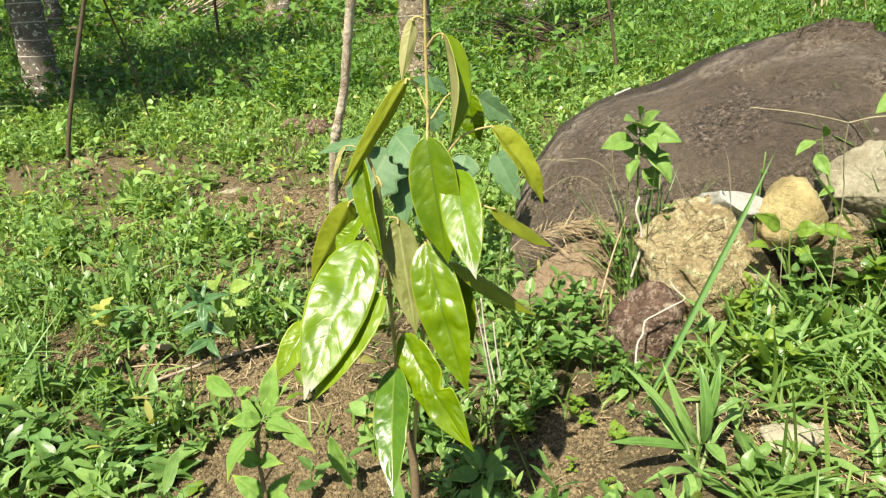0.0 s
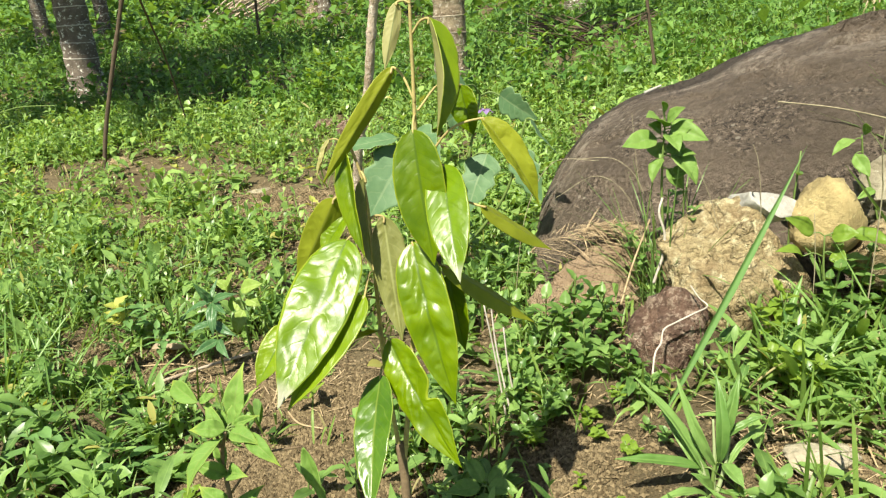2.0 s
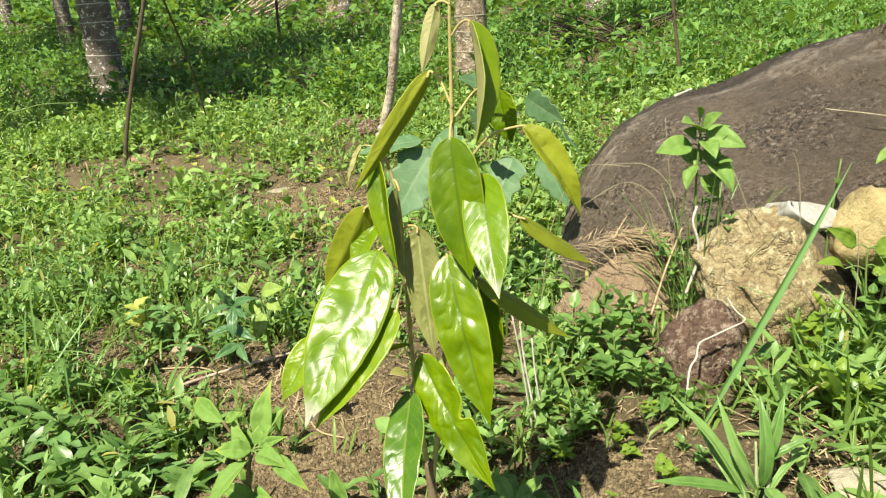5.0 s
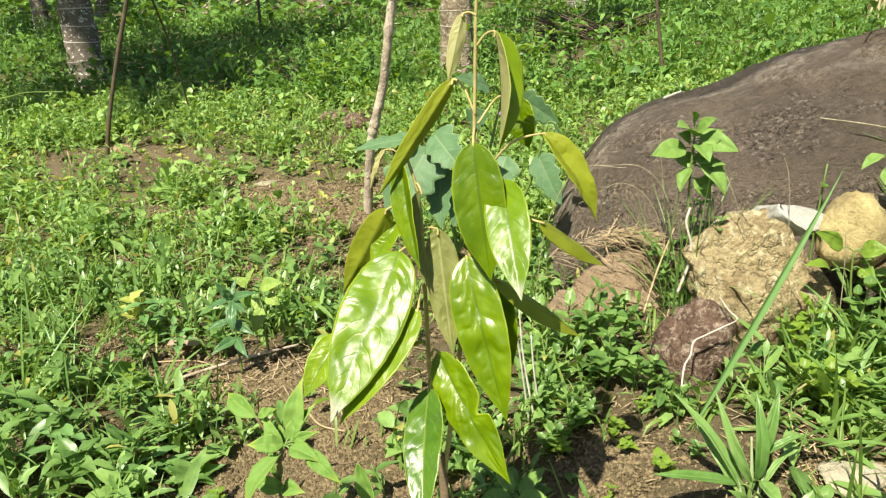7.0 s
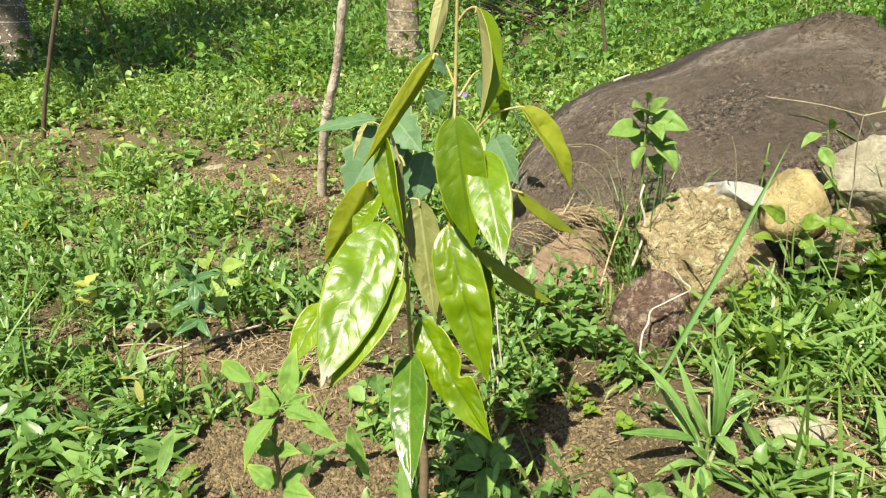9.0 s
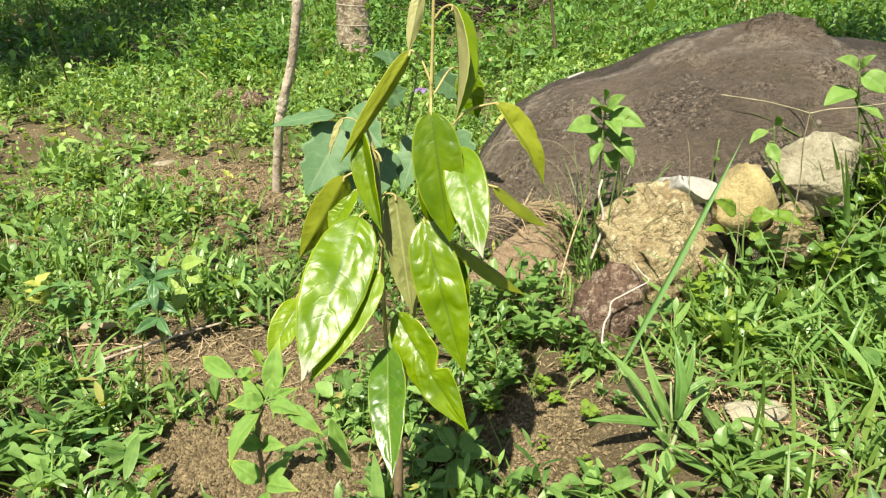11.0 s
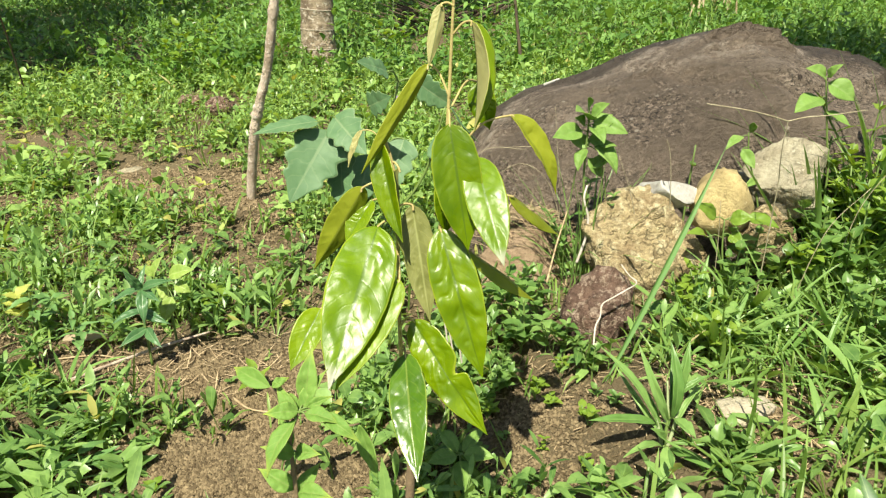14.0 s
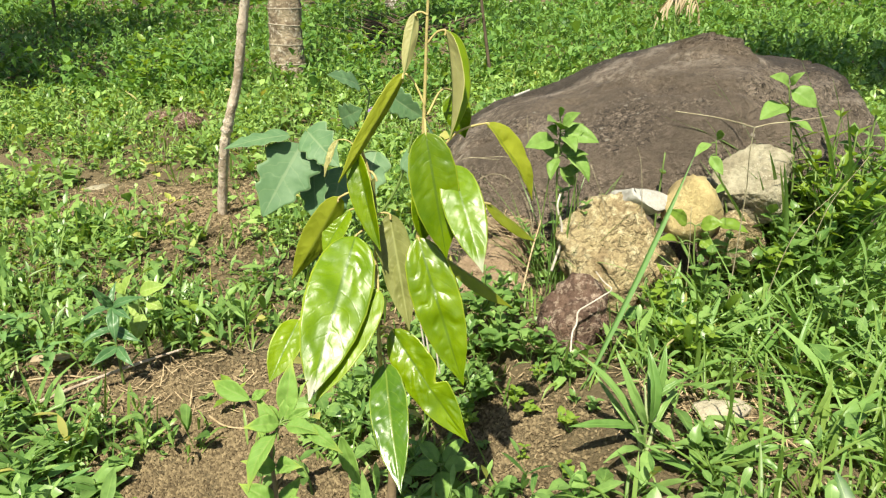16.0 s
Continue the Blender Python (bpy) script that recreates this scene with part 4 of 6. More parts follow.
def build_sapling():
    sap = thing("sapling", (-0.05, 0.0, 0.0), "young tree sapling with large glossy drooping yellow-green leaves", "sapling")
    o = Vector((-0.05, 0.0, 0.0))

    def stem(points, r0, r1, material, name="stem"):
        line = curve_points([Vector(p) - o for p in points], 10)
        part(name, tube(line, [r0 + (r1 - r0) * k / (len(line) - 1) for k in range(len(line))], 9), material, sap)

    stem([(-0.05, 0.0, -0.04), (-0.048, 0.0, 0.10), (-0.045, 0.0, 0.22), (-0.050, 0.0, 0.30)], 0.0085, 0.0065, M_STEM_OLD, "trunk")
    stem([(-0.050, 0.0, 0.28), (-0.062, 0.0, 0.42), (-0.066, 0.0, 0.56), (-0.070, 0.0, 0.68), (-0.088, 0.0, 0.75)], 0.0036, 0.0018, M_STEM)
    stem([(-0.046, 0.0, 0.26), (-0.030, 0.012, 0.40), (-0.008, 0.012, 0.60), (-0.001, 0.010, 0.76), (0.002, 0.006, 0.90), (0.006, 0.004, 1.00)], 0.0040, 0.0015, M_STEM)

    def leaf(base, tip, width, turn, joint, top=M_LEAF_TOP, under=M_LEAF_UNDER, **kw):
        big_leaf(sap, Vector(base) - o, Vector(tip) - o, width, turn, Vector(joint) - o if joint else None, top, under, **kw)

    leaf((0.001, -0.012, 0.760), (0.029, -0.055, 0.600), 0.064, 4, (0.000, 0.010, 0.775), seed=1, fold=0.20, arch=0.06, crinkle=1.2)
    leaf((0.036, -0.010, 0.716), (0.071, -0.112, 0.602), 0.054, 6, (-0.004, 0.012, 0.69), top=M_LEAF_DRY_TIP, seed=2, fold=0.16, arch=0.10, crinkle=0.8)
    leaf((-0.093, -0.020, 0.620), (-0.146, -0.170, 0.456), 0.085, -2, (-0.068, 0.0, 0.62), top=M_LEAF_DRY_TIP, seed=3, fold=0.05, arch=0.07, crinkle=1.6)
    leaf((-0.062, -0.062, 0.560), (-0.140, -0.157, 0.446), 0.052, 16, (-0.066, 0.0, 0.57), seed=4, top=M_LEAF_YOUNG, fold=0.06, arch=0.05)
    leaf((-0.008, -0.015, 0.616), (0.054, -0.085, 0.424), 0.066, 6, (-0.012, 0.012, 0.57), top=M_LEAF_GLOSS, seed=5, fold=0.14, arch=0.13, crinkle=2.6)
    leaf((-0.044, -0.030, 0.484), (0.062, -0.108, 0.347), 0.058, 14, (-0.061, 0.0, 0.46), top=M_LEAF_GLOSS, seed=6, fold=0.16, arch=0.10, crinkle=2.6, notch=(0.50, 0.55, -1))
    leaf((-0.054, -0.050, 0.440), (-0.033, -0.195, 0.335), 0.052, 10, (-0.061, 0.0, 0.42), top=M_LEAF_MATURE, seed=7, fold=0.24, arch=0.08, crinkle=1.4)
    leaf((-0.027, 0.020, 0.832), (-0.113, -0.035, 0.698), 0.027, 128, (0.001, 0.008, 0.79), seed=8, fold=0.45, arch=-0.03, crinkle=0.7)
    leaf((-0.091, -0.005, 0.733), (-0.058, -0.060, 0.612), 0.037, 36, (-0.086, 0.0, 0.748), seed=9, fold=0.5, arch=0.04)
    leaf((-0.114, 0.006, 0.668), (-0.188, 0.020, 0.540), 0.042, 148, (-0.070, 0.0, 0.67), seed=10, fold=0.35, arch=-0.06, crinkle=0.8)
    leaf((-0.047, -0.003, 0.646), (-0.020, -0.050, 0.492), 0.046, 176, (-0.069, 0.0, 0.64), seed=11, under=M_LEAF_GOLD, fold=0.2, arch=-0.06, crinkle=1.8)
    leaf((-0.066, -0.012, 0.700), (-0.056, -0.040, 0.582), 0.026, 112, (-0.074, 0.0, 0.705), under=M_LEAF_GOLD, seed=12, fold=0.7, arch=0.05)
    leaf((0.026, -0.001, 0.888), (0.033, -0.020, 0.752), 0.041, 0, (0.002, 0.007, 0.87), top=M_LEAF_YOUNG, seed=13, under=M_LEAF_PALE, fold=1.0, arch=0.10, crinkle=0.6, face=(0.95, -0.30, 0.15))
    leaf((-0.013, 0.005, 0.907), (-0.028, -0.015, 0.832), 0.019, 155, (0.003, 0.005, 0.905), seed=14, under=M_LEAF_PALE, fold=0.4, arch=-0.05, crinkle=0.5)
    leaf((0.083, 0.006, 0.770), (0.152, 0.010, 0.662), 0.036, -35, (0.000, 0.010, 0.70), seed=15, fold=0.7, arch=0.16, crinkle=1.5, top=M_LEAF_UNDER)
    leaf((0.083, -0.020, 0.666), (0.166, 0.040, 0.590), 0.030, 135, (-0.006, 0.012, 0.64), seed=16, fold=0.4, arch=-0.04, crinkle=0.6)
    leaf((0.028, -0.010, 0.583), (0.142, 0.060, 0.474), 0.036, 128, (-0.014, 0.012, 0.55), seed=17, fold=0.4, arch=-0.03, crinkle=0.6)
    leaf((-0.070, 0.010, 0.475), (-0.125, 0.015, 0.448), 0.036, 90, (-0.062, 0.0, 0.46), seed=18, fold=0.3, arch=0.08)
    leaf((-0.170, -0.050, 0.510), (-0.205, -0.105, 0.445), 0.042, 4, (-0.066, 0.0, 0.53), seed=19, top=M_LEAF_YOUNG, arch=0.1)
    leaf((0.030, 0.030, 0.556), (0.052, 0.010, 0.450), 0.036, 10, (-0.014, 0.012, 0.53), seed=20, arch=0.08)
    leaf((-0.103, 0.020, 0.645), (-0.140, 0.000, 0.585), 0.034, 20, (-0.069, 0.0, 0.64), seed=21, top=M_LEAF_YOUNG, arch=0.1)
    leaf((0.004, 0.02, 0.690), (0.000, 0.01, 0.600), 0.045, -15, (-0.004, 0.012, 0.68), seed=22, arch=0.08)
    leaf((0.044, 0.090, 0.800), (0.062, 0.080, 0.735), 0.040, 20, (0.004, 0.008, 0.78), seed=25, arch=0.1)
    leaf((-0.116, 0.010, 0.745), (-0.134, 0.000, 0.697), 0.012, 40, (-0.088, 0.0, 0.735), seed=26, top=M_LEAF_PALE, under=M_LEAF_PALE, fold=0.6, arch=0.03, petiole=0.0009, label="withered brown leaf")
    leaf((0.006, 0.003, 0.985), (0.028, -0.004, 0.990), 0.011, 30, (0.006, 0.004, 0.98), seed=23, crinkle=0.2, petiole=0.0012)
    leaf((0.004, 0.003, 0.965), (-0.016, -0.006, 0.985), 0.010, 30, (0.005, 0.004, 0.96), seed=24, crinkle=0.2, petiole=0.0012)


build_sapling()


# ---- single weeds, grass tufts and the lobed plant ----
LEAVES = {}


def leaf_mesh(profile, ratio, droop, fold, material):
    """A leaf of length 1 along +x, shared by all leaves of its kind."""
    key = (profile, ratio, droop, fold, material.name)
    if key not in LEAVES:
        nl, nw = 12, 6
        me_v, uv = [], []
        for i in range(nl + 1):
            s = i / nl
            w = float(np.interp(s, *PROFILES[profile])) * ratio / 2
            for j in range(nw + 1):
                u = 2 * j / nw - 1
                ruffle = 0.10 * ratio * math.sin(13 * s + (0 if u < 0 else 2)) * u * u * 0.5
                me_v.append((s * (1 - 0.2 * droop * s), u * w, fold * abs(u) ** 1.3 * w - droop * s * s * 0.6 + ruffle + 0.02 * ratio * abs(math.sin(18 * s - 4 * abs(u)))))
                uv.append(((u + 1) / 2, s))
        i = (np.arange(nl)[:, None] * (nw + 1) + np.arange(nw)[None]).ravel()
        f = np.stack([i, i + nw + 1, i + nw + 2, i + 1], -1)
        ob = mesh_object("leaf", me_v, f, material, uv)
        LEAVES[key] = ob.data
        bpy.data.objects.remove(ob)
    return LEAVES[key]


def leaf_part(parent, name, me, at, az, el, size, roll=0.0):
    ob = new(name, me)
    ob.parent = parent
    ob.matrix_local = Matrix.Translation(at) @ Matrix.Rotation(az, 4, "Z") @ Matrix.Rotation(-el, 4, "Y") @ Matrix.Rotation(roll, 4, "X") @ Matrix.Scale(size, 4)
    return ob


def weed(x, y, height, leaf, ratio, pairs, material, label, seed, profile="ovate", lean=(0.0, 0.0), droop=0.35, dz=0.0, el=0.45, group="weeds by the sapling", branch=0):
    """An upright weed: stem, opposite leaves, maybe side shoots."""
    pick = random.Random(seed)
    top = thing("weed", (x, y, gz(x, y) - 0.01 + dz), label, "weed", group)
    shoots = [((0, 0, 0), height, lean)]
    for k in range(branch):
        a = pick.uniform(0, math.tau)
        f = pick.uniform(0.15, 0.5)
        shoots.append(((lean[0] * height * f, lean[1] * height * f, height * f), height * pick.uniform(0.4, 0.6), (lean[0] + 0.7 * math.cos(a), lean[1] + 0.7 * math.sin(a))))
    turn = pick.uniform(0, math.tau)
    for at, h, ln in shoots:
        at = Vector(at)
        way = Vector((ln[0], ln[1], 1.0))
        line = curve_points([at, at + way * h * 0.5 + Vector((0.01 * pick.uniform(-1, 1), 0.01 * pick.uniform(-1, 1), 0)), at + way * h], 5)
        part("stem", tube(line, [0.0028 * (1 - 0.5 * k / len(line)) * (0.6 + 4 * height) ** 0.5 for k in range(len(line))], 6), M_GREEN_STEM, top)
        for k in range(pairs):
            f = 0.3 + 0.7 * (k + 0.5) / pairs
            spot = at + way * h * f
            for half in (0, 1):
                size = leaf * (1.15 - 0.5 * f if k else 0.8) * pick.uniform(0.8, 1.2)
                me = leaf_mesh(profile, ratio, pick.choice((droop * 0.5, droop, droop * 1.6)), 0.3, material)
                leaf_part(top, "leaf", me, spot, turn + k * 1.65 + half * math.pi + pick.uniform(-0.3, 0.3), el + pick.uniform(-0.35, 0.3) + 0.4 * (f > 0.9), size, pick.uniform(-0.3, 0.3))
    return top


def tuft(x, y, blades, length, width, material, label, seed, spread=1.0, el=(0.5, 1.35)):
    """A clump of grass: each blade bends over on its own."""
    pick = random.Random(seed)
    top = thing("grass_tuft", (x, y, gz(x, y) - 0.005), label, "grass tuft", "grass tufts")
    for k in range(blades):
        L = length * pick.uniform(0.55, 1.15)
        me = leaf_mesh("blade", round(width / length, 2), pick.choice((0.15, 0.35, 0.6, 0.9)), pick.choice((0.15, 0.4)), material)
        a = k * 2.4 + pick.uniform(-0.4, 0.4)
        leaf_part(top, "blade", me, (0.012 * math.cos(a) * spread, 0.012 * math.sin(a) * spread, pick.uniform(0, 0.03)), a, pick.uniform(*el), L, pick.uniform(-0.4, 0.4))
    return top


weed(-0.29, 0.20, 0.09, 0.07, 0.45, 2, M_WEED_PART, "small broad-leaved green weed on bare soil", 4)
weed(-0.42, 0.52, 0.09, 0.06, 0.5, 2, M_WEED_LIME, "small weed with lime leaves tinged yellow", 5)
weed(-0.20, 0.21, 0.10, 0.07, 0.42, 2, M_WEED_PART, "small broad-leaved green weed on bare soil", 6, lean=(-0.3, 0.1))
weed(0.055, 0.25, 0.06, 0.062, 0.6, 3, M_WEED_PART, "low dark-green weed in the sapling's shade", 7, branch=2)
weed(0.00, 0.17, 0.04, 0.05, 0.6, 2, M_WEED_PART, "low dark-green weed in the sapling's shade", 8)
weed(-0.54, 0.19, 0.03, 0.035, 0.7, 2, M_WEED_LIME, "tiny lime seedling on bare soil", 9)
weed(-0.49, 0.56, 0.03, 0.03, 0.7, 1, M_WEED_PART, "tiny green seedling on bare soil", 10)
weed(0.21, 0.22, 0.05, 0.022, 0.6, 3, M_WEED_LIME, "tiny lime seedling on bare soil", 11)
for n, (x, y) in enumerate([(0.14, 0.30), (0.24, 0.34), (0.30, 0.24), (0.18, 0.14), (0.27, 0.13), (0.12, 0.40), (0.33, 0.33), (0.22, 0.42), (0.28, 0.46), (0.36, 0.28)]):
    weed(x, y, 0.035 + 0.012 * (n % 3), 0.024 + 0.004 * (n % 4), 0.65, 2 + n % 2, M_WEED_LIME if n % 3 else M_WEED_PART, "tiny green seedling on damp soil", 170 + n, group="seedlings", branch=n % 3)
# the blue-green star of leaves
weed(-0.62, 0.93, 0.12, 0.07, 0.62, 2, M_WEED_LIME, "weed with lime-green round leaves", 14)
# weeds along the path to the stones
for n, (x, y, h, size) in enumerate([(0.08, 0.53, 0.13, 0.045), (0.21, 0.60, 0.16, 0.055), (0.15, 0.48, 0.09, 0.045), (0.26, 0.68, 0.15, 0.05), (0.12, 0.76, 0.20, 0.06), (0.30, 0.52, 0.10, 0.045),
                                     (0.05, 0.66, 0.15, 0.05), (0.19, 0.74, 0.22, 0.06), (0.10, 0.42, 0.07, 0.04), (0.34, 0.40, 0.09, 0.04)]):
    weed(x, y, h, size, 0.58, 4, M_WEED_PART, "bushy green weed with oval leaves by the stones", 30 + n, branch=2, group="weeds by the stones")
for n, (x, y, h, size) in enumerate([(0.62, 0.60, 0.16, 0.05), (0.72, 0.62, 0.22, 0.05), (0.82, 0.74, 0.22, 0.06), (0.93, 0.70, 0.2, 0.05), (0.95, 0.45, 0.2, 0.055), (1.1, 0.6, 0.22, 0.055), (0.60, 0.42, 0.12, 0.05), (1.05, 0.85, 0.26, 0.06), (0.50, 0.08, 0.09, 0.05), (1.12, 0.82, 0.32, 0.075), (1.20, 0.90, 0.36, 0.08), (1.26, 0.84, 0.34, 0.08), (1.18, 1.02, 0.38, 0.07), (1.08, 0.74, 0.28, 0.075), (1.02, 0.68, 0.22, 0.07), (1.10, 0.92, 0.30, 0.06), (0.99, 0.76, 0.26, 0.06)]):
    weed(x, y, h, size, 0.6, 4, M_WEED_LIME if n % 3 == 0 else M_WEED_PART, "green weed with oval leaves among tall grass", 50 + n, branch=2, group="weeds by the stones")
for n, (x, y, h, size) in enumerate([(-0.83, 0.14, 0.12, 0.08), (-0.76, 0.22, 0.10, 0.08), (-0.92, 0.26, 0.13, 0.08), (-0.86, 0.38, 0.10, 0.06), (-0.76, 0.36, 0.09, 0.07), (-0.98, 0.12, 0.14, 0.09),
                                     (-1.05, 0.42, 0.14, 0.07), (-1.2, 0.6, 0.15, 0.07), (-0.62, 0.24, 0.05, 0.09), (-1.0, 0.62, 0.10, 0.07), (-0.92, 0.48, 0.09, 0.06), (-1.12, 0.30, 0.16, 0.09)]):
    weed(x, y, h, size * 0.9, 0.26 if n % 2 else 0.45, 4 if n % 2 else 3, M_WEED_LIME if n == 10 else M_WEED_PART, "green weed with pointed leaves near bare soil", 70 + n, branch=2, group="weeds on the bank", profile="lance" if n % 2 else "acuminate", droop=0.5)
for n, (x, y, h, size) in enumerate([(-0.96, 0.14, 0.16, 0.115), (-0.90, 0.20, 0.13, 0.105), (-0.80, 0.19, 0.10, 0.095), (-0.70, 0.23, 0.07, 0.095), (-1.02, 0.26, 0.17, 0.105), (-0.92, 0.70, 0.12, 0.085), (-0.80, 0.74, 0.12, 0.085), (-1.05, 0.76, 0.15, 0.09)]):
    weed(x, y, h, size * 0.85, 0.36, 3, M_WEED_BLUE if n % 2 else M_WEED_PART, "broad-leaved bluish green weed on the bank", 120 + n, group="weeds on the bank", droop=0.7, branch=1, profile="acuminate")
for n, (x, y, size) in enumerate([(-2.91, 4.9, 0.13), (-1.95, 5.0, 0.14), (-4.85, 5.35, 0.13), (-2.76, 3.74, 0.11), (-2.32, 3.13, 0.10), (-2.57, 2.37, 0.10), (-1.47, 1.96, 0.07), (-1.05, 2.19, 0.07), (-1.26, 2.67, 0.08), (-3.5, 2.9, 0.1)]):
    weed(x, y, 0.16 if y > 2.3 else 0.07, size, 0.6, 2, M_YELLOW if n % 3 else M_WEED_LIME, "yellowing weed among green ones", 140 + n, group="yellowing weeds")
weed(-1.155, 1.74, 0.16, 0.10, 0.3, 1, M_WEED_PART, "small dark two-leaved seedling on bare soil", 160, el=1.0)
# plants before the boulder
weed(0.41, 0.92, 0.30, 0.040, 0.6, 5, M_WEED_PART, "bushy green weed at the boulder's foot", 97, group="weeds by the stones", branch=4)
weed(0.37, 0.94, 0.20, 0.035, 0.6, 4, M_WEED_PART, "bushy green weed at the boulder's foot", 98, group="weeds by the stones", branch=3)
weed(0.73, 1.02, 0.36, 0.05, 0.55, 2, M_WEED_PART, "small green weed between stone and boulder", 99, group="weeds by the stones")
weed(0.56, 1.02, 0.24, 0.05, 0.5, 2, M_WEED_PART, "small green weed behind the tan stone", 94, group="weeds by the stones")

# grass clumps
tuft(0.47, 0.05, 6, 0.13, 0.014, M_GRASS_PART, "broad-bladed grass clump on bare soil", 2, el=(0.2, 1.0))
for n, (x, y, L) in enumerate([(-1.19, 0.43, 0.30), (-1.10, 0.50, 0.28), (-1.25, 0.55, 0.30), (-1.14, 0.61, 0.26), (-1.0, 0.42, 0.24), (-1.3, 0.75, 0.26)]):
    tuft(x, y, 9, L, 0.006, M_GRASS_PART, "thin arching grass clump among weeds", 40 + n, 2.0, (0.5, 1.35))
for n, (x, y, L) in enumerate([(-0.93, 0.16, 0.17), (-0.82, 0.26, 0.15), (-0.74, 0.17, 0.13), (-0.98, 0.34, 0.19), (-0.88, 0.44, 0.16), (-0.78, 0.40, 0.14), (-1.06, 0.20, 0.2)]):
    tuft(x, y, 11, L, 0.0055, M_GRASS_PART, "thin short grass clump among weeds", 240 + n, 2.5, (0.4, 1.4))
for n, (x, y, L) in enumerate([(0.63, 0.46, 0.20), (0.72, 0.40, 0.22), (0.83, 0.50, 0.24), (0.94, 0.46, 0.24), (0.88, 0.22, 0.20), (1.04, 0.30, 0.24), (0.78, 0.66, 0.24), (0.98, 0.60, 0.26), (0.70, 0.10, 0.16), (0.58, 0.54, 0.18), (0.54, 0.36, 0.14)]):
    tuft(x, y, 8, L, 0.017, M_GRASS_PART, "broad-bladed leaning grass clump among weeds", 260 + n, 3.0, (0.15, 1.2))
for n, (x, y, L) in enumerate([(0.375, 0.86, 0.40), (0.41, 0.85, 0.36), (0.43, 0.90, 0.38)]):
    tuft(x, y, 14, L, 0.0045, M_GRASS_PART, "thin upright grass clump at the boulder's foot", 280 + n, 2.0, (0.9, 1.5))
for n, (x, y, L) in enumerate([(1.12, 0.96, 0.52), (1.20, 1.00, 0.58), (1.28, 0.94, 0.60), (1.34, 1.06, 0.62), (1.06, 0.84, 0.42), (1.24, 0.82, 0.52), (1.40, 0.96, 0.64), (1.32, 0.84, 0.56)]):
    tuft(x, y, 12, L, 0.011, M_GRASS_PART, "tall upright grass clump beside the boulder", 300 + n, 3.5, (0.85, 1.45))
for n, (x, y, h) in enumerate([(1.10, 1.00, 0.40), (1.22, 0.92, 0.46), (1.32, 1.00, 0.50), (1.16, 0.86, 0.38), (1.40, 0.90, 0.50), (1.27, 1.08, 0.48)]):
    weed(x, y, h, 0.075, 0.42, 6, M_WEED_LIME if n % 2 else M_WEED_PART, "tall green weed beside the boulder", 320 + n, branch=3, group="weeds by the stones", profile="acuminate")
tuft(-0.72, 0.33, 7, 0.17, 0.014, M_WEED_BLUE, "pale upright grass shoot on the soil edge", 48, 1.0, (1.0, 1.5))
tuft(-0.87, 0.54, 9, 0.14, 0.016, M_GRASS_PART, "pale grass clump standing on the soil edge", 4, el=(0.6, 1.45))
tuft(0.395, 0.89, 18, 0.33, 0.007, M_GRASS_PART, "thin arching grass clump at the boulder's foot", 5, 2.0, (0.85, 1.48))
for n, (x, y, L) in enumerate([(0.62, 0.50, 0.22), (0.74, 0.52, 0.28), (0.86, 0.56, 0.30), (0.76, 0.30, 0.20), (0.86, 0.32, 0.26), (0.98, 0.36, 0.28), (1.02, 0.56, 0.32), (1.16, 0.72, 0.34), (0.82, 0.14, 0.2), (0.96, 0.16, 0.24), (1.14, 0.44, 0.3), (1.2, 0.9, 0.34), (1.3, 1.05, 0.36), (1.36, 0.8, 0.34), (1.08, 0.80, 0.40), (1.16, 0.86, 0.46), (1.22, 0.80, 0.44), (1.14, 0.98, 0.46), (1.24, 0.96, 0.48), (1.04, 0.72, 0.34), (1.30, 0.90, 0.46), (1.18, 0.74, 0.40), (1.16, 0.94, 0.60), (1.24, 0.90, 0.62), (1.32, 0.98, 0.62), (1.28, 1.04, 0.64), (1.10, 0.90, 0.50)]):
    tuft(x, y, 10, L, 0.012 if n % 2 else 0.007, M_GRASS_PART, "tall green grass clump among weeds", 10 + n, 3.0, (0.25, 1.35))


for n, (x, y, L) in enumerate([(0.66, 0.34, 0.26), (0.80, 0.42, 0.30), (0.92, 0.26, 0.30), (0.70, 0.60, 0.28), (0.90, 0.64, 0.32), (1.06, 0.48, 0.32), (0.78, 0.16, 0.24), (1.0, 0.10, 0.28)]):
    tuft(x, y, 9, L, 0.009, M_GRASS_PART, "trailing green grass clump among weeds", 70 + n, 4.0, (0.1, 0.9))


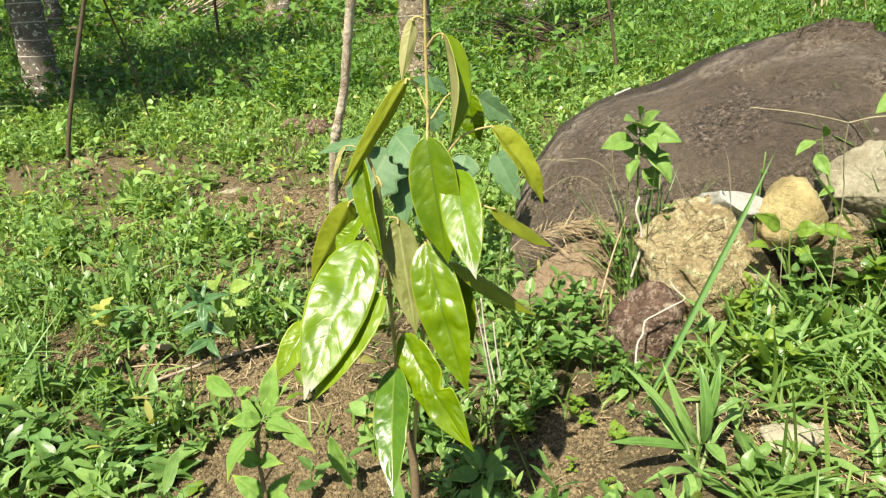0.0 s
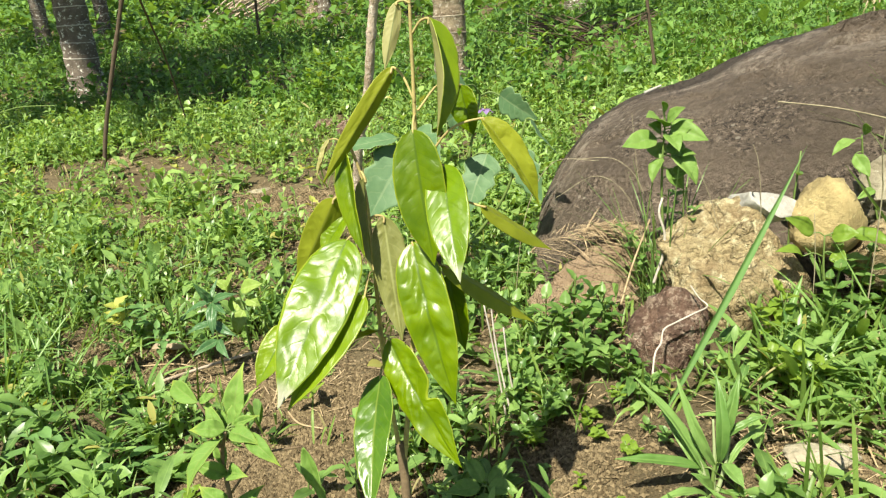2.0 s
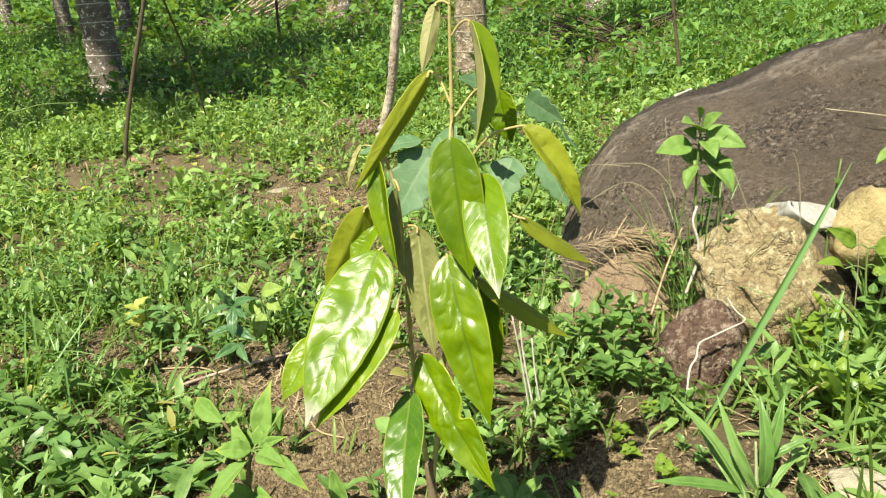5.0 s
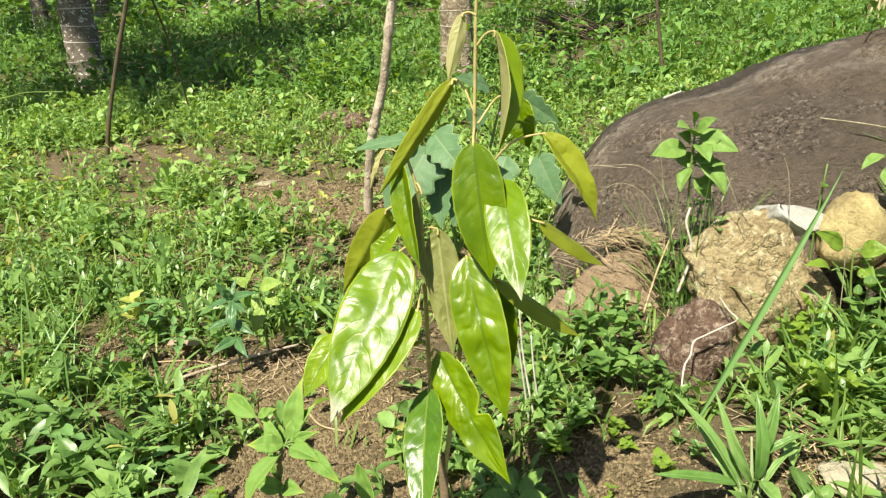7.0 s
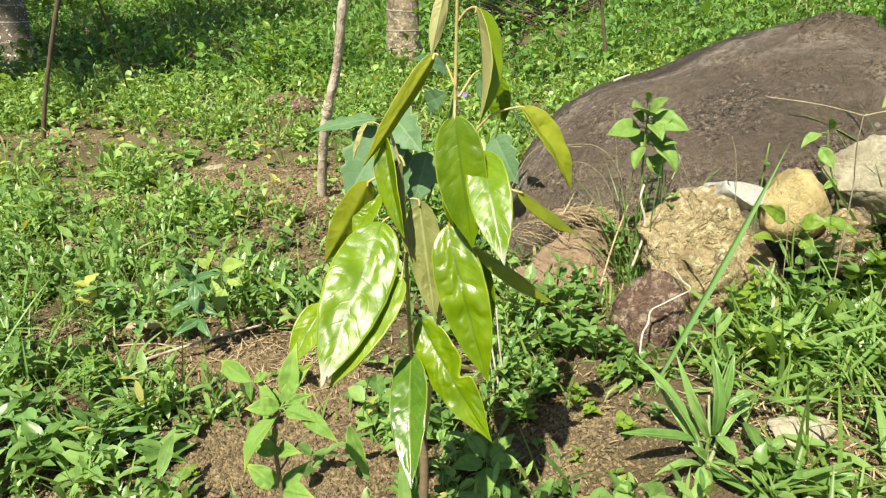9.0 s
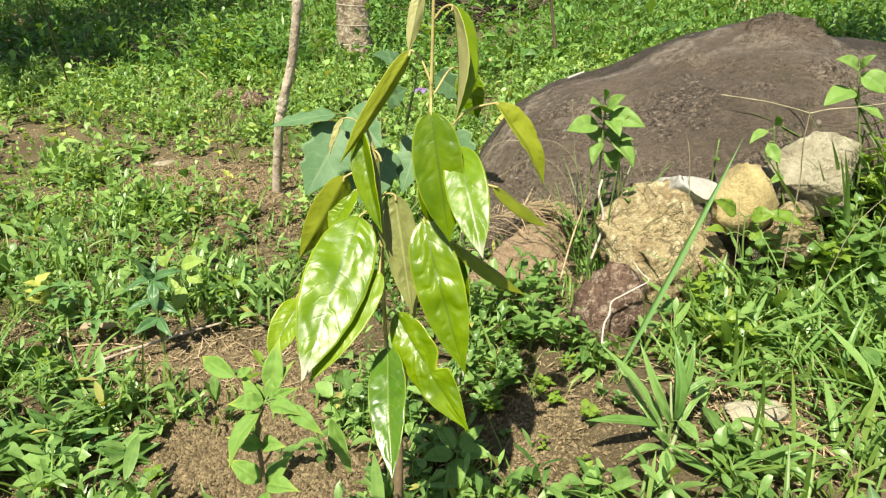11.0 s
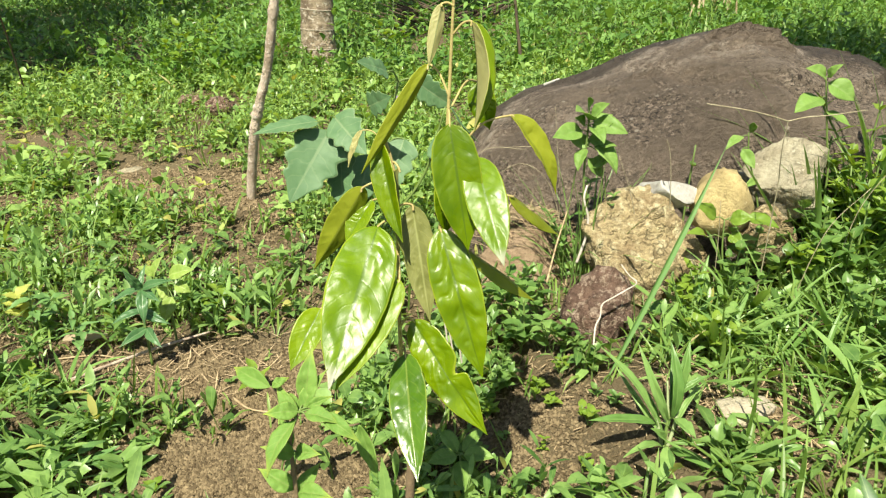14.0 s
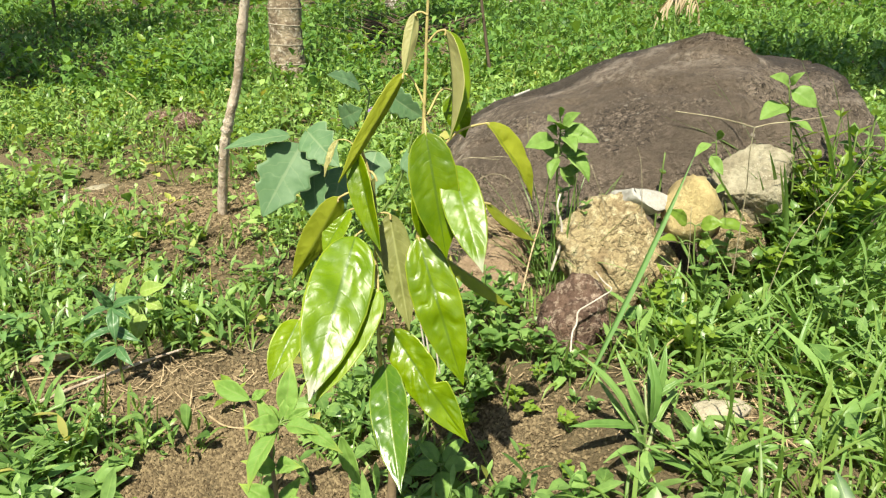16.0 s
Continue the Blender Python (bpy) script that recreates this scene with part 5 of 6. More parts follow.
def lobed_plant():
    """A low shrub with large grey-green lobed leaves and a purple flower."""
    o = Vector((-0.25, 1.36, 0.0))
    top = thing("lobed_leaf_plant", o, "shrubby plant with large grey-green lobed leaves and a purple flower", "plant")
    M = M_EGG

    def stem(points, r):
        line = curve_points([Vector(p) - o for p in points], 8)
        part("stem", tube(line, [r * (1 - 0.5 * k / len(line)) for k in range(len(line))], 8), M_GREEN_STEM, top)

    stem([(-0.25, 1.36, -0.02), (-0.27, 1.34, 0.2), (-0.31, 1.30, 0.47)], 0.008)
    stem([(-0.26, 1.35, 0.10), (-0.18, 1.36, 0.35), (-0.12, 1.38, 0.62)], 0.007)
    stem([(-0.25, 1.36, 0.05), (-0.05, 1.32, 0.3), (0.03, 1.28, 0.56)], 0.006)

    def leaf(base, tip, width, turn, seed, joint):
        big_leaf(top, Vector(base) - o, Vector(tip) - o, width, turn, Vector(joint) - o, M, M, 0.08, 0.12, 1.2, seed, "", "lobed", 60, 14, 0.003, stalk=M_GREEN_STEM)

    leaf((-0.327, 1.24, 0.485), (-0.440, 1.14, 0.285), 0.185, -6, 1, (-0.31, 1.30, 0.47))
    leaf((-0.360, 1.24, 0.515), (-0.545, 1.17, 0.485), 0.085, 40, 2, (-0.31, 1.30, 0.47))
    leaf((-0.310, 1.24, 0.530), (-0.205, 1.14, 0.440), 0.125, 8, 3, (-0.31, 1.30, 0.47))
    leaf((-0.205, 1.26, 0.560), (-0.135, 1.18, 0.605), 0.085, 20, 4, (-0.16, 1.37, 0.52))
    leaf((-0.150, 1.30, 0.660), (-0.235, 1.20, 0.700), 0.075, 20, 5, (-0.12, 1.38, 0.62))
    leaf((-0.296, 1.28, 0.417), (-0.283, 1.20, 0.240), 0.115, 25, 6, (-0.29, 1.32, 0.36))
    leaf((-0.211, 1.30, 0.400), (-0.249, 1.22, 0.240), 0.115, -20, 7, (-0.27, 1.34, 0.26))
    leaf((-0.10, 1.36, 0.44), (-0.16, 1.28, 0.26), 0.13, 10, 8, (-0.16, 1.36, 0.42))
    leaf((-0.06, 1.38, 0.62), (0.06, 1.34, 0.55), 0.10, 40, 9, (-0.12, 1.38, 0.62))
    leaf((0.05, 1.27, 0.56), (0.13, 1.20, 0.47), 0.09, 100, 10, (0.03, 1.28, 0.56))
    leaf((0.00, 1.30, 0.46), (0.08, 1.24, 0.32), 0.10, 20, 11, (-0.01, 1.31, 0.40))
    hub = Vector((-0.105, 1.38, 0.60)) - o
    flower = part("flower", tube([hub + Vector((0, -0.008, -0.012)), hub + Vector((0, -0.014, -0.02))], [0.003, 0.002], 7), M_YELLOW, top, "purple flower with a yellow centre")
    me = leaf_mesh("ovate", 0.7, 0.3, 0.2, M_PURPLE)
    for k in range(5):
        leaf_part(flower, "petal", me, hub + Vector((0, -0.01, -0.02)), k * math.tau / 5, -0.3, 0.032)


lobed_plant()


# ---- small things ----
def strand(name, points, radius, material, label, category):
    line = curve_points(points, 8)
    base = Vector(points[0])
    ob = part(name, tube([p - base for p in line], [radius * (1 - 0.35 * k / len(line)) for k in range(len(line))], 6), material, None)
    ob.location = base
    return tagged(ob, label, category)


strand("straw", [(-0.87, 0.555, 0.016), (-0.80, 0.61, 0.026), (-0.70, 0.69, 0.034), (-0.60, 0.77, 0.036)], 0.0048, M_STICK, "long dry straw stalk lying on the soil", "straw")
strand("straw", [(-0.47, 0.50, 0.006), (-0.42, 0.45, 0.01), (-0.36, 0.44, 0.008)], 0.0028, M_STRAW, "curved dry straw stalk lying on the soil", "straw")
strand("straw", [(-0.98, 0.66, 0.008), (-0.86, 0.68, 0.012), (-0.78, 0.66, 0.008)], 0.0026, M_STRAW, "thin dry straw stalk lying on the soil", "straw")
strand("root", [(0.345, 0.43, 0.165), (0.35, 0.455, 0.225), (0.362, 0.470, 0.245), (0.368, 0.485, 0.268), (0.392, 0.492, 0.282), (0.425, 0.505, 0.296), (0.455, 0.535, 0.300), (0.44, 0.55, 0.312), (0.425, 0.57, 0.330)], 0.0021, M_STRING, "pale thin root hanging over the dark stone", "root")
strand("root", [(0.375, 0.80, 0.24), (0.385, 0.80, 0.279), (0.393, 0.80, 0.316), (0.393, 0.80, 0.367), (0.378, 0.80, 0.416), (0.385, 0.81, 0.45)], 0.0040, M_STRING, "pale thin root hanging in front of the boulder", "root")
strand("straw", [(0.30, 0.80, 0.18), (0.33, 0.86, 0.27), (0.37, 0.93, 0.36)], 0.003, M_STRAW, "dry straw stalk leaning on the earth bank", "straw")
strand("grass_stalk", [(0.79, 0.64, 0.15), (0.768, 0.60, 0.49), (0.754, 0.58, 0.56), (0.740, 0.56, 0.614), (0.736, 0.55, 0.671)], 0.0014, M_TWIG, "dry grass stalk bent across the boulder", "grass stalk")
strand("grass_stalk", [(0.736, 0.55, 0.671), (0.690, 0.535, 0.684), (0.628, 0.52, 0.698), (0.539, 0.506, 0.711)], 0.0016, M_TWIG, "dry grass stalk bent across the boulder", "grass stalk")
strand("grass_stalk", [(0.736, 0.55, 0.671), (0.782, 0.56, 0.679), (0.836, 0.57, 0.682), (0.931, 0.60, 0.690)], 0.0016, M_TWIG, "dry grass stalk bent across the boulder", "grass stalk")
strand("wood_chip", [(0.400, 1.70, 0.576), (0.428, 1.69, 0.590), (0.452, 1.68, 0.602)], 0.0058, M_STONE_WHITE, "small pale chip lying on the boulder", "chip")


def long_blade():
    top = thing("grass_plant", (0.36, 0.37, gz(0.36, 0.37)), "single long green grass blade leaning past the stones", "grass")
    a, b = Vector((0.36, 0.37, 0.15)), Vector((0.613, 0.494, 0.645))
    d = b - a
    leaf_part(top, "blade", leaf_mesh("lance", 0.025, 0.05, 0.7, M_WEED_BLUE), (0, 0, 0), math.atan2(d.y, d.x), math.asin(d.z / d.length) + 0.03, d.length, 1.2)


long_blade()


def straw_heap():
    heap = Heap()
    n = 420
    x, y = rng.normal(0.27, 0.085, n), rng.normal(1.09, 0.05, n)
    at = np.column_stack([x, y, 0.285 - 1.6 * ((x - 0.27) ** 2 + (y - 1.06) ** 2) + rng.uniform(-0.01, 0.015, n)])
    heap.add(at, rng.normal(0.2, 0.7, n), rng.normal(0.0, 0.12, n), rng.uniform(0.06, 0.16, n), rng.uniform(0.002, 0.004, n), rng.normal(0.1, 0.1, n), np.zeros(n), seg=3, profile="blade", fold=0.3)
    heap.build("straw_heap", M_STRAW, "heap of dry straw on the earth bank", "straw")


straw_heap()


def crumbs():
    """Soil crumbs on the bare patches."""
    n = 78000
    c = np.array(BARE)[[0, 0, 0, 0, 0, 5, 5, 5, 1, 1, 3, 2, 7]]
    which = rng.integers(0, len(c), n)
    x = c[which, 0] + rng.normal(0, 0.72, n) * c[which, 2]
    y = c[which, 1] + rng.normal(0, 0.72, n) * c[which, 3]
    x[-15000:], y[-15000:] = rng.uniform(-1.7, 0.35, 15000), rng.uniform(0.65, 2.6, 15000)
    r = (0.0019 + 0.0036 * rng.random(n) ** 2) * np.where(y > 0.9, 1.8, 1.0)
    unit = np.array([(1, 0, 0), (-1, 0, 0), (0, 1, 0), (0, -1, 0), (0, 0, 1), (0, 0, -1)], float)
    tri = np.array([(0, 2, 4), (2, 1, 4), (1, 3, 4), (3, 0, 4), (2, 0, 5), (1, 2, 5), (3, 1, 5), (0, 3, 5)])
    v = unit[None] * (r[:, None, None] * rng.uniform(0.6, 1.4, (n, 6, 1))) + rng.normal(0, 0.2, (n, 6, 3)) * r[:, None, None]
    v += np.column_stack([x, y, ground_z(x, y) + r * 0.4])[:, None]
    f = (np.arange(n)[:, None, None] * 6 + tri[None]).reshape(-1, 3)
    tagged(mesh_object("soil_crumbs", v, f, M_CRUMB, flat=True), "loose brown crumbs of soil", "soil", kind="stuff")


crumbs()

yellow_leaf = thing("yellow_leaf", (-1.095, 0.78, 0.060), "bunch of yellowed withered leaves among green weeds", "leaf")
for k in range(10):
    leaf_part(yellow_leaf, "leaf", leaf_mesh("ovate", 0.7, 0.35, 0.3, M_YELLOW), (0.008 * math.cos(2 * k), 0.008 * math.sin(2 * k), 0.008 * k), 1.2 + 2.1 * k, 0.55, 0.05)



def front_weed():
    """The tall thin weed before the sapling, with lime-green leaves at the top of its stem."""
    o = Vector((-0.17, -0.25, -0.01))
    top = thing("weed", o, "tall thin weed with pointed yellow-tipped green leaves beside the sapling", "weed", "weeds by the sapling")
    line = curve_points([Vector(p) - o for p in ((-0.17, -0.25, -0.01), (-0.172, -0.25, 0.25), (-0.177, -0.25, 0.38), (-0.180, -0.247, 0.44), (-0.168, -0.252, 0.478))], 8)
    part("stem", tube(line, [0.0034 - 0.0014 * k / len(line) for k in range(len(line))], 7), M_STEM_OLD, top)
    shoot = curve_points([Vector(p) - o for p in ((-0.179, -0.248, 0.445), (-0.186, -0.246, 0.48), (-0.199, -0.246, 0.508))], 6)
    part("stem", tube(shoot, [0.0018] * len(shoot), 6), M_STEM_OLD, top)
    line = line + shoot
    for n, (base, tip, width) in enumerate([
            ((-0.199, -0.247, 0.508), (-0.250, -0.212, 0.514), 0.026),
            ((-0.197, -0.246, 0.507), (-0.178, -0.235, 0.514), 0.014),
            ((-0.162, -0.240, 0.484), (-0.155, -0.212, 0.546), 0.030),
            ((-0.160, -0.256, 0.480), (-0.117, -0.268, 0.474), 0.025),
            ((-0.142, -0.256, 0.480), (-0.094, -0.275, 0.453), 0.023),
            ((-0.168, -0.252, 0.480), (-0.208, -0.262, 0.482), 0.025),
            ((-0.171, -0.258, 0.472), (-0.199, -0.300, 0.422), 0.029),
            ((-0.158, -0.250, 0.484), (-0.128, -0.243, 0.496), 0.014),
            ((-0.168, -0.245, 0.478), (-0.190, -0.225, 0.490), 0.020),
            ((-0.179, -0.250, 0.370), (-0.224, -0.240, 0.394), 0.030),
            ((-0.174, -0.250, 0.365), (-0.128, -0.265, 0.370), 0.028),
            ((-0.176, -0.250, 0.355), (-0.160, -0.295, 0.345), 0.026),
            ((-0.176, -0.248, 0.360), (-0.150, -0.215, 0.385), 0.024),
            ((-0.170, -0.250, 0.470), (-0.196, -0.235, 0.512), 0.022),
            ((-0.166, -0.246, 0.474), (-0.136, -0.220, 0.520), 0.022),
            ((-0.176, -0.250, 0.420), (-0.214, -0.262, 0.440), 0.024),
            ((-0.174, -0.250, 0.424), (-0.140, -0.266, 0.432), 0.024),
            ((-0.178, -0.248, 0.430), (-0.200, -0.225, 0.460), 0.018),
            ((-0.172, -0.250, 0.330), (-0.205, -0.275, 0.318), 0.026),
            ((-0.172, -0.250, 0.325), (-0.132, -0.240, 0.335), 0.026)]):
        near = min((p + o for p in line), key=lambda q: (q - Vector(base)).length)
        big_leaf(top, Vector(base) - o, Vector(base).lerp(Vector(tip), 0.94) - o, width * 0.80, (-12, 10, 15, -10, 0)[n % 5], near - o, M_WEED_TIP, M_WEED_TIP, 0.30, 0.45, 1.6, 40 + n, "", "acuminate", 24, 10, 0.0011, face=(-0.15, -0.6, 0.8), stalk=M_GREEN_STEM)
    twig = curve_points([Vector(p) - o for p in ((-0.175, -0.25, 0.395), (-0.150, -0.22, 0.425), (-0.106, -0.20, 0.428))], 6)
    part("stem", tube(twig, [0.0013] * len(twig), 6), M_STEM_OLD, top)
    big_leaf(top, Vector((-0.106, -0.20, 0.426)) - o, Vector((-0.083, -0.205, 0.350)) - o, 0.019, 8, None, M_WEED_VEIN, M_WEED_VEIN, -0.05, 0.5, 1.6, 61, "", "lance", 24, 10, wavy=0.35)


front_weed()


def leafy_weed(label, stem_line, leaves, material, seed, profile="ovate", wide=1.3, fold=0.32, arch=0.18):
    """A single upright weed with its leaves set one by one."""
    o = Vector(stem_line[0])
    top = thing("weed", o, label, "weed", "weeds by the stones")
    line = curve_points([Vector(p) - o for p in stem_line], 8)
    part("stem", tube(line, [0.0036 - 0.0018 * k / len(line) for k in range(len(line))], 7), M_GREEN_STEM, top)
    for n, (base, tip, width) in enumerate(leaves):
        joint = min((p + o for p in line), key=lambda q: (q - Vector(base)).length)
        big_leaf(top, Vector(base) - o, Vector(tip) - o, width * wide, (12, -15, 10, 20, -20)[(n + seed) % 5], joint - o, material, material, arch * (0.6 + 0.45 * (n % 4)), fold, 1.6, seed * 20 + n, "", profile, 24, 10, 0.0016, face=(-0.15, -0.6, 0.8), stalk=M_GREEN_STEM)
    return top


heart_weed = leafy_weed("upright weed with broad heart-shaped leaves against the boulder", [(0.40, 0.90, 0.14), (0.396, 0.87, 0.343), (0.388, 0.87, 0.454), (0.386, 0.87, 0.545), (0.387, 0.87, 0.612), (0.381, 0.87, 0.648)], [
        ((0.370, 0.87, 0.578), (0.290, 0.83, 0.566), 0.052),
        ((0.386, 0.87, 0.606), (0.340, 0.82, 0.636), 0.060),
        ((0.400, 0.87, 0.600), (0.480, 0.83, 0.580), 0.048),
        ((0.405, 0.87, 0.545), (0.460, 0.82, 0.478), 0.052),
        ((0.392, 0.87, 0.615), (0.425, 0.83, 0.655), 0.036),
        ((0.405, 0.88, 0.590), (0.455, 0.90, 0.615), 0.042),
        ((0.395, 0.88, 0.560), (0.440, 0.86, 0.540), 0.040),
        ((0.385, 0.87, 0.530), (0.362, 0.83, 0.480), 0.034),
        ((0.400, 0.89, 0.540), (0.350, 0.90, 0.545), 0.038),
        ((0.400, 0.89, 0.500), (0.440, 0.89, 0.450), 0.034),
        ((0.392, 0.86, 0.590), (0.415, 0.80, 0.560), 0.040),
        ((0.386, 0.87, 0.640), (0.376, 0.84, 0.668), 0.014),
        ((0.400, 0.88, 0.570), (0.440, 0.84, 0.605), 0.038),
        ((0.410, 0.87, 0.530), (0.455, 0.83, 0.548), 0.038),
        ((0.410, 0.89, 0.480), (0.458, 0.87, 0.505), 0.034),
        ((0.380, 0.88, 0.590), (0.348, 0.86, 0.612), 0.034),
    ], M_WEED_VEIN, 1, wide=1.05)
leafy_weed("upright weed with broad leaves above the pale stone", [(1.11, 0.97, 0.14), (1.096, 0.97, 0.429), (1.068, 0.97, 0.559), (1.046, 0.97, 0.653), (1.031, 0.97, 0.714)], [
        ((1.031, 0.97, 0.658), (0.95, 0.94, 0.623), 0.049),
        ((1.042, 0.97, 0.699), (1.104, 0.94, 0.658), 0.046),
        ((1.03, 0.97, 0.713), (0.957, 0.94, 0.739), 0.031),
        ((1.038, 0.97, 0.714), (1.053, 0.94, 0.751), 0.021),
        ((1.052, 0.97, 0.622), (1.11, 0.94, 0.589), 0.028),
    ], M_WEED_VEIN, 2)
leafy_weed("upright weed with broad leaves between the stones", [(0.912, 0.918, 0.061), (0.903, 0.918, 0.293), (0.876, 0.918, 0.410), (0.840, 0.918, 0.505), (0.827, 0.918, 0.571)], [
        ((0.818, 0.918, 0.527), (0.845, 0.885, 0.482), 0.039),
        ((0.831, 0.918, 0.573), (0.821, 0.885, 0.605), 0.024),
        ((0.812, 0.918, 0.561), (0.759, 0.885, 0.532), 0.033),
        ((0.871, 0.918, 0.443), (0.822, 0.885, 0.427), 0.025),
        ((0.882, 0.918, 0.426), (0.924, 0.885, 0.416), 0.028),
    ], M_WEED_VEIN, 3, wide=0.85)
leafy_weed("weed with lime leaves spread before the yellow stone", [(0.74, 0.72, 0.14), (0.736, 0.72, 0.237), (0.721, 0.72, 0.316), (0.714, 0.72, 0.392)], [
        ((0.691, 0.72, 0.399), (0.623, 0.69, 0.442), 0.030),
        ((0.728, 0.72, 0.392), (0.771, 0.69, 0.409), 0.033),
        ((0.764, 0.72, 0.395), (0.84, 0.69, 0.383), 0.037),
        ((0.676, 0.72, 0.346), (0.612, 0.69, 0.365), 0.024),
        ((0.734, 0.72, 0.354), (0.755, 0.69, 0.342), 0.027),
    ], M_WEED_LIME, 4)
leafy_weed("weed with narrow blue-green leaves spread like a star", [(-0.72, 0.67, -0.01), (-0.722, 0.665, 0.10), (-0.717, 0.66, 0.215)], [
        ((-0.716, 0.66, 0.21), (-0.745, 0.63, 0.275), 0.019),
        ((-0.716, 0.66, 0.21), (-0.625, 0.63, 0.248), 0.020),
        ((-0.716, 0.66, 0.21), (-0.785, 0.62, 0.180), 0.021),
        ((-0.716, 0.66, 0.21), (-0.700, 0.61, 0.135), 0.024),
        ((-0.716, 0.66, 0.21), (-0.660, 0.62, 0.195), 0.018),
        ((-0.716, 0.66, 0.21), (-0.715, 0.70, 0.260), 0.016),
        ((-0.719, 0.66, 0.15), (-0.790, 0.63, 0.125), 0.022),
        ((-0.719, 0.66, 0.15), (-0.645, 0.63, 0.130), 0.022),
        ((-0.720, 0.665, 0.10), (-0.765, 0.60, 0.080), 0.022),
        ((-0.720, 0.665, 0.10), (-0.665, 0.61, 0.075), 0.022),
    ], M_WEED_STAR, 6, "acuminate", 1.2)
leafy_weed("weed with pale-veined lime-green round leaves", [(-0.688, 0.77, -0.01), (-0.690, 0.76, 0.10), (-0.688, 0.75, 0.205)], [
        ((-0.718, 0.74, 0.197), (-0.690, 0.74, 0.262), 0.044),
        ((-0.678, 0.74, 0.212), (-0.609, 0.73, 0.234), 0.036),
        ((-0.672, 0.73, 0.157), (-0.690, 0.71, 0.096), 0.040),
        ((-0.664, 0.74, 0.188), (-0.622, 0.73, 0.170), 0.030),
        ((-0.712, 0.75, 0.205), (-0.755, 0.74, 0.235), 0.028),
        ((-0.690, 0.77, 0.140), (-0.728, 0.78, 0.160), 0.030),
    ], M_WEED_PALE_VEIN, 9, "ovate", 1.1)

leafy_weed("low weed with broad veined leaves at the sapling's foot", [(0.045, 0.190, 0.0), (0.046, 0.186, 0.05), (0.045, 0.180, 0.095)], [
        ((0.038, 0.178, 0.094), (-0.018, 0.150, 0.098), 0.036),
        ((0.052, 0.178, 0.096), (0.108, 0.160, 0.104), 0.036),
        ((0.045, 0.170, 0.088), (0.052, 0.108, 0.066), 0.038),
        ((0.040, 0.188, 0.094), (0.002, 0.232, 0.116), 0.030),
        ((0.052, 0.188, 0.094), (0.094, 0.236, 0.118), 0.030),
        ((0.040, 0.176, 0.060), (0.000, 0.125, 0.045), 0.030),
        ((0.052, 0.176, 0.062), (0.098, 0.120, 0.050), 0.030),
    ], M_WEED_VEIN, 10, "ovate", 1.0, 0.3, 0.15)
broad_grass = leafy_weed("broad-bladed green grass plant beside a flat stone", [(0.415, 0.14, 0.14), (0.416, 0.145, 0.19), (0.425, 0.16, 0.235)], [
        ((0.400, 0.15, 0.190), (0.262, 0.11, 0.222), 0.022),
        ((0.414, 0.15, 0.160), (0.290, 0.19, 0.325), 0.022),
        ((0.420, 0.15, 0.190), (0.352, 0.17, 0.342), 0.019),
        ((0.424, 0.15, 0.200), (0.412, 0.18, 0.344), 0.024),
        ((0.430, 0.15, 0.200), (0.452, 0.10, 0.195), 0.027),
        ((0.415, 0.14, 0.155), (0.378, 0.12, 0.200), 0.019),
        ((0.410, 0.13, 0.152), (0.318, 0.07, 0.175), 0.017),
        ((0.412, 0.13, 0.150), (0.352, 0.01, 0.155), 0.024),
        ((0.425, 0.14, 0.155), (0.540, 0.12, 0.170), 0.015),
        ((0.426, 0.16, 0.235), (0.490, 0.17, 0.280), 0.016),
        ((0.426, 0.16, 0.235), (0.447, 0.18, 0.345), 0.022),
        ((0.422, 0.13, 0.150), (0.480, 0.02, 0.180), 0.020),
        ((0.408, 0.14, 0.170), (0.330, 0.22, 0.270), 0.012),
        ((0.420, 0.15, 0.180), (0.440, 0.24, 0.290), 0.013),
        ((0.428, 0.15, 0.170), (0.500, 0.21, 0.240), 0.012),
    ], M_GRASS_PART, 7, "lance", 0.88, 0.5, 0.24)
for points in ([(0.414, 0.14, 0.14), (0.395, 0.15, 0.20), (0.365, 0.165, 0.25)], [(0.418, 0.145, 0.14), (0.416, 0.15, 0.21), (0.412, 0.165, 0.27)], [(0.420, 0.14, 0.14), (0.432, 0.15, 0.19), (0.440, 0.165, 0.25)]):
    line = curve_points([Vector(p) - broad_grass.location for p in points], 8)
    part("sheath", tube(line, [0.0042 - 0.0026 * k / len(line) for k in range(len(line))], 7), M_SHEATH, broad_grass)
leafy_weed("drooping broad green grass leaves at the soil edge", [(0.545, 0.06, 0.14), (0.548, 0.06, 0.17), (0.552, 0.06, 0.19)], [
        ((0.548, 0.06, 0.160), (0.560, 0.04, 0.240), 0.030),
        ((0.550, 0.06, 0.180), (0.625, 0.05, 0.215), 0.018),
        ((0.550, 0.06, 0.185), (0.500, 0.02, 0.225), 0.018),
        ((0.552, 0.06, 0.190), (0.600, -0.01, 0.190), 0.016),
    ], M_GRASS_PART, 8, "lance", 1.1, 0.5, 0.3)
for n, points in enumerate(([(0.44, 0.89, 0.15), (0.445, 0.88, 0.35), (0.43, 0.87, 0.56)], [(0.36, 0.90, 0.15), (0.355, 0.88, 0.33), (0.372, 0.87, 0.53)], [(0.43, 0.90, 0.15), (0.455, 0.88, 0.32), (0.445, 0.87, 0.46)])):
    line = curve_points([Vector(p) - heart_weed.location for p in points], 8)
    part("stem", tube(line, [0.0016] * len(line), 6), M_GREEN_STEM, heart_weed)
dry_leaf = thing("dry_leaf", (-0.97, 0.73, 0.025), "pale dry curled leaves lying on the soil", "leaf")
